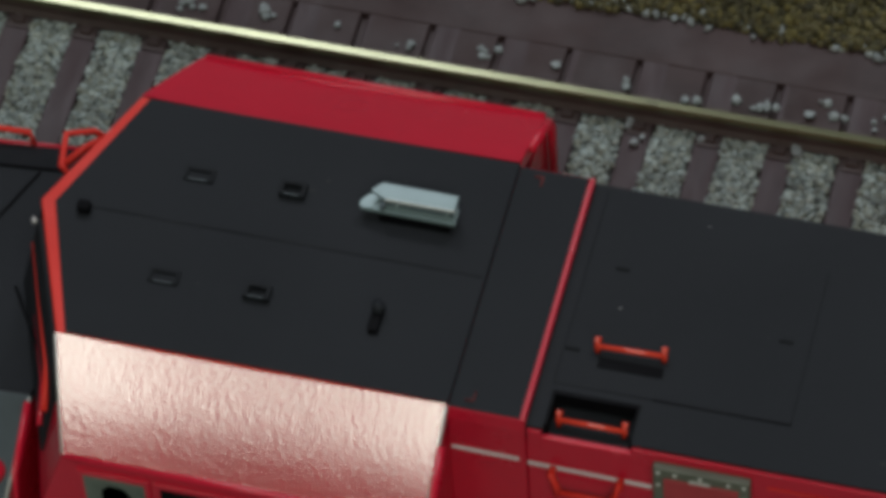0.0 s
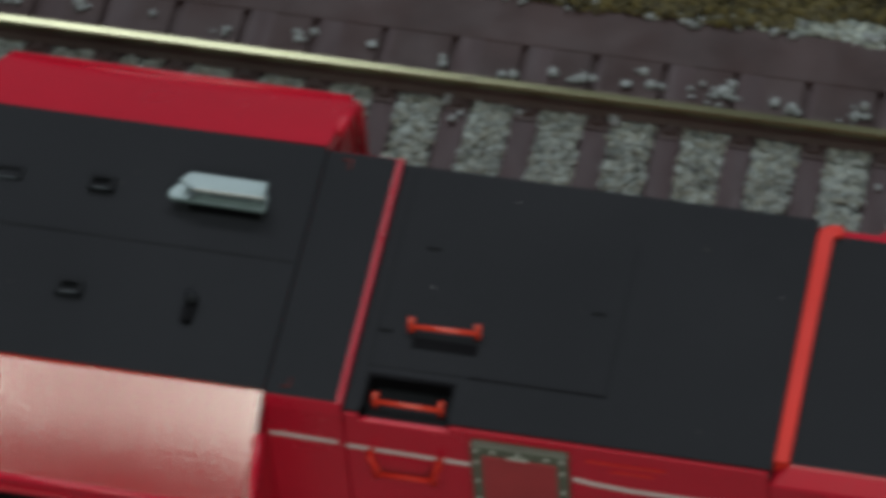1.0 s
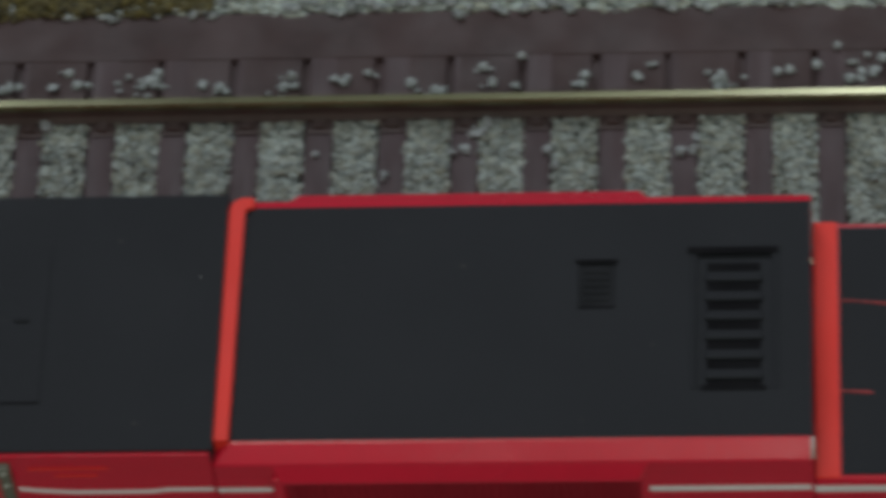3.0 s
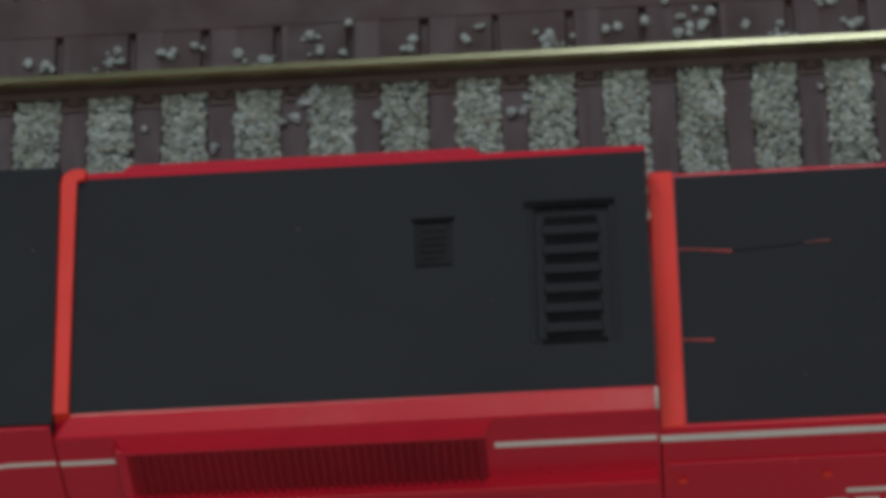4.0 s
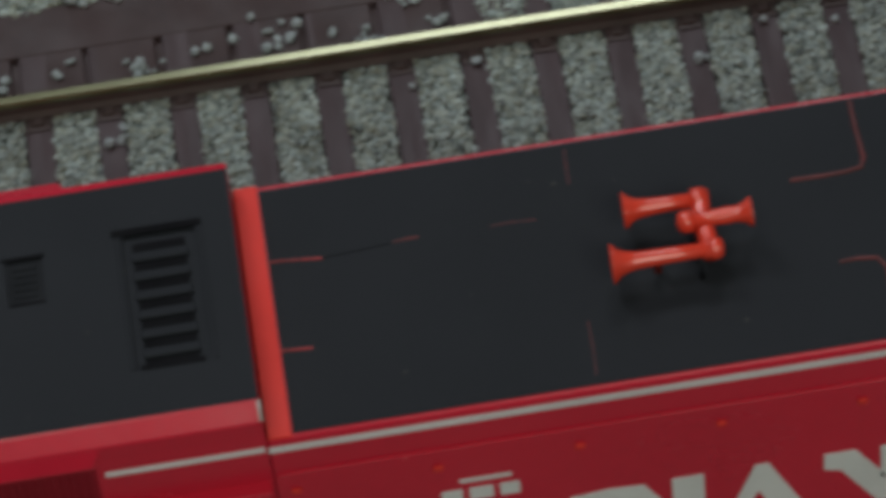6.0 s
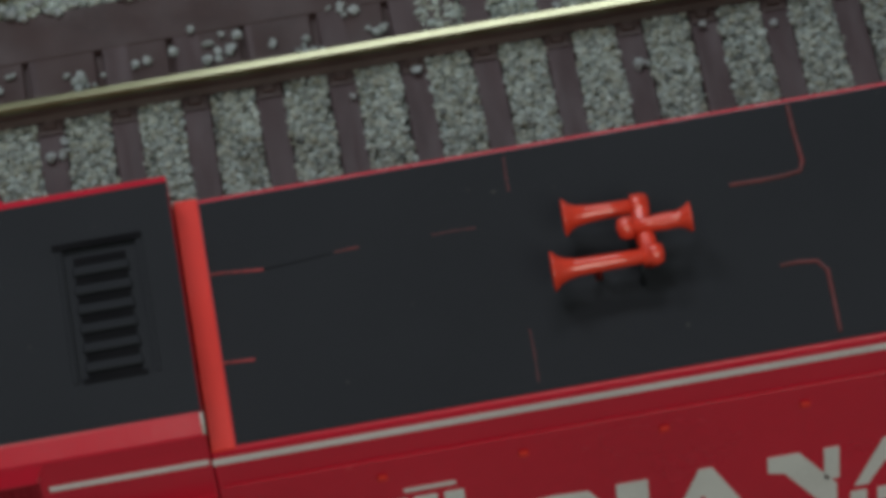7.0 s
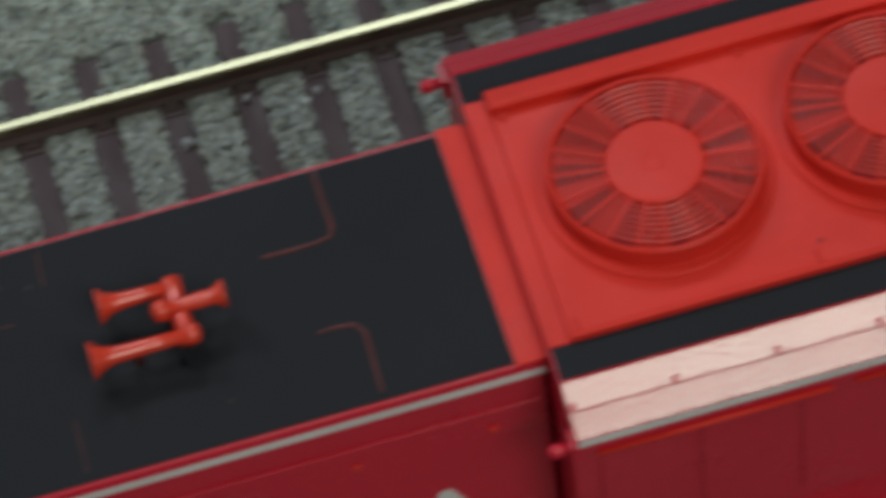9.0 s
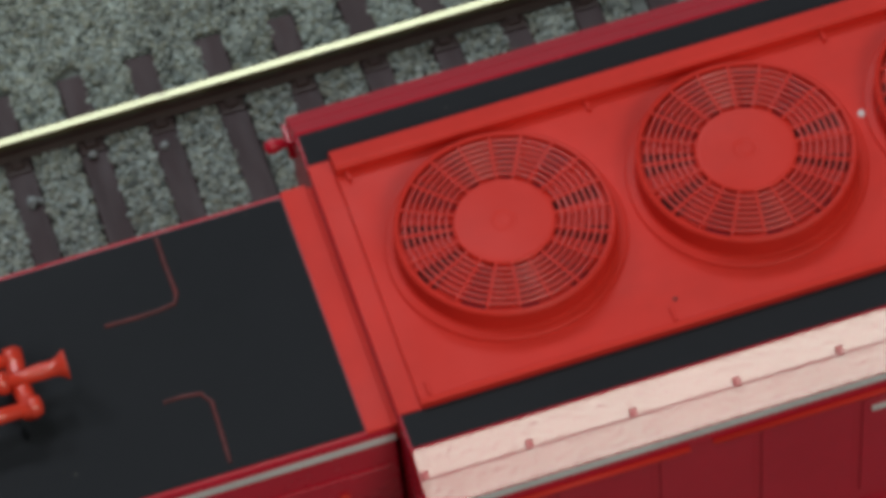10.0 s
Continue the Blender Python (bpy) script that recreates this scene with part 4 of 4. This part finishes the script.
def air_horn():
    z = 52.6
    h = thing("air_horn", 70, 0, 50.0, "orange red three trumpet air horn on the black roof", "air horn")
    def trumpet(x_bell, x_back, y, zz, rb):
        d = 1 if x_back > x_bell else -1
        length = abs(x_back - x_bell)
        prof = [(rb * 0.5, 0.4), (rb * 0.9, 0.03), (rb, 0.0), (rb * 0.97, 0.12), (rb * 0.7, 0.5), (rb * 0.54, 1.0), (0.62, 1.8), (0.55, length * 0.6), (0.5, length)]
        t = part("trumpet", turned([(r, d * q) for r, q in prof], (x_bell, y, zz), "x", 24), ORANGE, h, "orange red flared trumpet", smooth=True)
        part("diaphragm_cap", turned([(0.0, d * (length + 0.75)), (0.66, d * (length + 0.6)), (0.82, d * (length + 0.2)), (0.82, d * (length - 0.35)), (0.5, d * (length - 0.4))], (x_bell, y, zz), "x", 18), ORANGE, t, smooth=True)
    trumpet(66.2, 71.4, 1.8, z, 1.36)
    trumpet(64.7, 71.9, -2.5, z, 1.46)
    trumpet(74.95, 70.4, -0.3, z + 0.55, 1.08)
    part("manifold", tube([(71.75, -3.1, z - 0.2), (71.7, -2.5, z - 0.1), (71.5, 0.0, z - 0.1), (71.65, 1.9, z - 0.1), (71.7, 2.4, z - 0.1)], 0.68, 16), ORANGE, h, smooth=True)
    part("bracket", box(70.8, 71.9, -0.9, 1.0, z - 0.7, z + 0.3, 0.3), ORANGE, h)
    part("stand", turned([(1.0, -2.6), (1.0, -2.3), (0.6, -2.1), (0.6, -0.2)], (71.5, 0.1, z), seg=16), BLACK, h, "black stand", smooth=True)
    part("front_strut", tube([(68.0, -1.9, 50.0), (68.0, -1.9, 51.9), (68.4, -2.3, 52.2)], 0.3), ORANGE, h, smooth=True)
    part("rear_strut", tube([(71.0, -2.9, z - 0.3), (70.95, -3.1, z - 1.0), (70.95, -3.1, 50.0)], 0.2), BLACK, h, "black rear strut", smooth=True)


air_horn()


def cooling_fan(parent, cx):
    """A drum with a guard of rings and spokes over a close set of blades, the shade between them put in as dark slabs.
    """
    zp, zt = 52.0, 54.25
    h = zt - zp
    f = part("cooling_fan", turned([(8.5, 0.0), (8.5, 0.18), (8.4, 0.25), (7.85, 0.3), (7.74, 0.5), (7.74, 1.2), (7.72, h - 0.15), (7.56, h), (7.36, h - 0.04), (7.3, h - 0.62), (0.5, h - 0.66)], (cx, 0, zp), seg=64), RED_TOP, parent, "red cooling fan drum with a ring guard")
    bm = turned([(3.5, -0.45), (3.58, -0.03), (3.46, 0.07), (3.2, 0.09), (0.9, 0.09), (0.8, 0.05), (0.6, 0.05), (0.5, 0.09), (0.0, 0.09)], (cx, 0, zt), seg=40)
    part("hub_cover", bm, RED_TOP, f)
    for k in range(11):
        mid = 32.73 * k + 4
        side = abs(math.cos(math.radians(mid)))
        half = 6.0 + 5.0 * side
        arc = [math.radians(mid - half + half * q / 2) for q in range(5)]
        # solid slabs coloured for the shaded shaft, blackest towards the two sides
        part("blade_shade", slab([(cx + 7.1 * math.cos(a), 7.1 * math.sin(a)) for a in arc] + [(cx + 3.7 * math.cos(a), 3.7 * math.sin(a)) for a in arc[::-1]], zt - 0.60, zt - 0.50, 0.0), BLACK_LINE if side > 0.85 else RED_SHADED, f, "dark slab for the shade between the fan blades")
    for k in range(7):
        r = 4.02 + 0.475 * k
        part("guard_ring", turned([(r - 0.11, 0.0), (r - 0.06, 0.1), (r + 0.06, 0.1), (r + 0.11, 0.0), (r + 0.09, -0.22), (r - 0.09, -0.22), (r - 0.11, 0.0)], (cx, 0, zt - 0.03), seg=56, cap=False), RED_GUARD, f, smooth=True)
    spoke = mesh_of("spoke", box(3.4, 7.5, -0.1, 0.1, -0.2, 0.10, 0.05, 1), RED_TOP)
    for k in range(20):
        piece("spoke", spoke, f, cx, 0, zt - 0.02, rz=18 * k + 9)
    bm = extrude(bmesh.new(), [(3.4, -0.62, -0.18), (7.1, -1.35, -0.26), (7.1, -1.3, -0.34), (3.4, -0.57, -0.26)], [(3.4, 0.57, 0.06), (7.1, 1.3, 0.08), (7.1, 1.35, 0.0), (3.4, 0.62, -0.02)])
    blade = mesh_of("blade", bm, RED_TOP)
    for k in range(11):
        piece("blade", blade, f, cx, 0, zt - 0.30, rz=32.73 * k + 20.4)
    return f


def radiator():
    x0, x1 = 95.3, 153.5
    zt, zf, hw, fw = 51.5, 49.0, 13.9, 17.4
    prof = [(-fw, 47.1), (-fw, zf), (-hw, zt), (hw, zt), (fw, zf), (fw, 47.1), (16.2, 46.4), (15.4, 30.0), (11.0, 24.0), (11.0, 14.0), (-11.0, 14.0), (-11.0, 24.0), (-15.4, 30.0), (-16.2, 46.4)]
    body = part("radiator_housing", prism_x(prof, x0, x1, 0.14), RED, LOCO, "flared red radiator housing")
    for s in (-1, 1):
        ya, yb = sorted((s * 11.05, s * (hw - 0.08)))
        part("top_strip", box(x0 + 0.15, x1, ya, yb, zt - 0.1, zt + 0.05, 0.03, 1), BLACK, body, "matt black strip beside the fan deck")
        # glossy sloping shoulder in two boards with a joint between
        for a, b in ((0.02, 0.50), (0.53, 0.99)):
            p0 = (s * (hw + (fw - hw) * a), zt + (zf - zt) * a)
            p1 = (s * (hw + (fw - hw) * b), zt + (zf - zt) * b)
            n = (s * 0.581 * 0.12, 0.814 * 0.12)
            # glare copies of the red on the near boards, plain red on the far
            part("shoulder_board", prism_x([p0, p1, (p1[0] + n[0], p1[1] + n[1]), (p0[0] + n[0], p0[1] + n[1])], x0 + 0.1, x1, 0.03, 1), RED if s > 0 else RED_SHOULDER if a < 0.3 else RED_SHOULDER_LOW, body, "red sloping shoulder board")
    bolt = mesh_of("shoulder_bolt", box(-0.26, 0.26, -0.34, 0.34, -0.1, 0.3, 0.08, 1), RED)
    for k in range(8):
        piece("shoulder_bolt", bolt, body, 95.75 + 7.43 * k, -15.5, 50.4, rx=35.5)
    for s in (-1, 1):
        ya, yb = sorted((s * fw, s * (fw + 0.07)))
        part("stripe", box(x0 + 0.2, x1, ya, yb, 48.25, 48.95, 0.0), STRIPE, LOCO, "grey white side stripe")
        for a, b in ((x0 + 1.5, 113.9), (115.6, x1 - 0.5)):
            part("moulding", tube([(a, s * (fw + 0.1), 47.0), (b, s * (fw + 0.1), 47.0)], 0.24), RED_TOP, body, "thin raised red moulding", smooth=True)
        for k in range(8):
            x = 97.2 + 7.43 * k
            part("grille_panel", soften(extrude(bmesh.new(), [(x, s * 16.0, 46.0), (x, s * 16.35, 46.0), (x, s * 15.7, 31.5), (x, s * 15.3, 31.5)], [(x + 6.9, s * 16.0, 46.0), (x + 6.9, s * 16.35, 46.0), (x + 6.9, s * 15.7, 31.5), (x + 6.9, s * 15.3, 31.5)]), 0.08, 1), RED, body, "red radiator side panel")
        part("lifting_lug", turned([(0.0, -1.9), (0.42, -1.78), (0.58, -1.3), (0.46, -0.8), (0.38, -0.5), (0.38, 0.2)], (x0, s * 16.6, 47.3), "x", 16), RED, body, "red lifting lug", smooth=True)
        part("lug_plate", box(x0 - 0.35, x0 + 0.05, s * 16.6 - 1.1, s * 16.6 + 0.75, 46.6, 48.6, 0.12), RED, body)
    part("small_plate", box(127.6, 129.8, -16.42, -16.1, 42.9, 43.3, 0.0), DECAL, body, "small pale mark")
    part("joint_sill", box(94.8, 95.45, -10.5, 10.5, 48.0, 49.85, 0.05), RED_TOP, body)
    # fan deck with a raised lip all round
    d0, d1, zd = 97.0, 152.0, 52.0
    deck = part("fan_deck", box(d0, d1, -11.0, 11.0, zt - 0.2, zd, 0.12), RED_TOP, LOCO, "orange red fan deck with raised lip")
    part("deck_front", box(x0 + 0.05, d0 + 0.05, -11.0, 11.0, zt - 0.2, zt + 0.12, 0.08), RED_TOP, body)
    part("far_lip", soften(extrude(bmesh.new(), [(d0, 11.02, zd - 0.3), (d0, 11.02, zd + 0.55), (d0, 9.5, zd + 0.85), (d0, 9.2, zd + 0.75), (d0, 9.2, zd - 0.1)],
                           [(d1, 11.02, zd - 0.3), (d1, 11.02, zd + 0.55), (d1, 9.5, zd + 0.85), (d1, 9.2, zd + 0.75), (d1, 9.2, zd - 0.1)]), 0.08), RED_TOP, deck)
    part("near_lip", soften(extrude(bmesh.new(), [(d0, -11.02, zd - 0.3), (d0, -11.02, zd + 0.1), (d0, -10.6, zd + 0.2), (d0, -10.4, zd - 0.1)],
                            [(d1, -11.02, zd - 0.3), (d1, -11.02, zd + 0.1), (d1, -10.6, zd + 0.2), (d1, -10.4, zd - 0.1)]), 0.05), RED_TOP, deck)
    gusset = mesh_of("gusset", box(-0.14, 0.14, -0.6, 0.5, 0, 0.6, 0.05, 1), RED_TOP)
    for k in range(4):
        piece("gusset", gusset, deck, 97.8 + 17.65 * k, 9.0, zd - 0.25)
        piece("gusset", gusset, deck, 97.8 + 17.65 * k, -9.9, zd - 0.35)
    for x, y in ((116.0, -8.7), (133.2, -6.4)):
        part("dirt_fleck", turned([(0.0, 0.08), (0.16, 0.05), (0.2, -0.02)], (x, y, zd), seg=7), WORN, deck)
    part("paint_chip", turned([(0.0, 0.12), (0.3, 0.08), (0.36, -0.02)], (133.4, 1.6, zd), seg=6), STRIPE, deck, "pale paint chip")
    for k in range(3):
        cooling_fan(LOCO, 106.6 + 17.65 * k)


radiator()
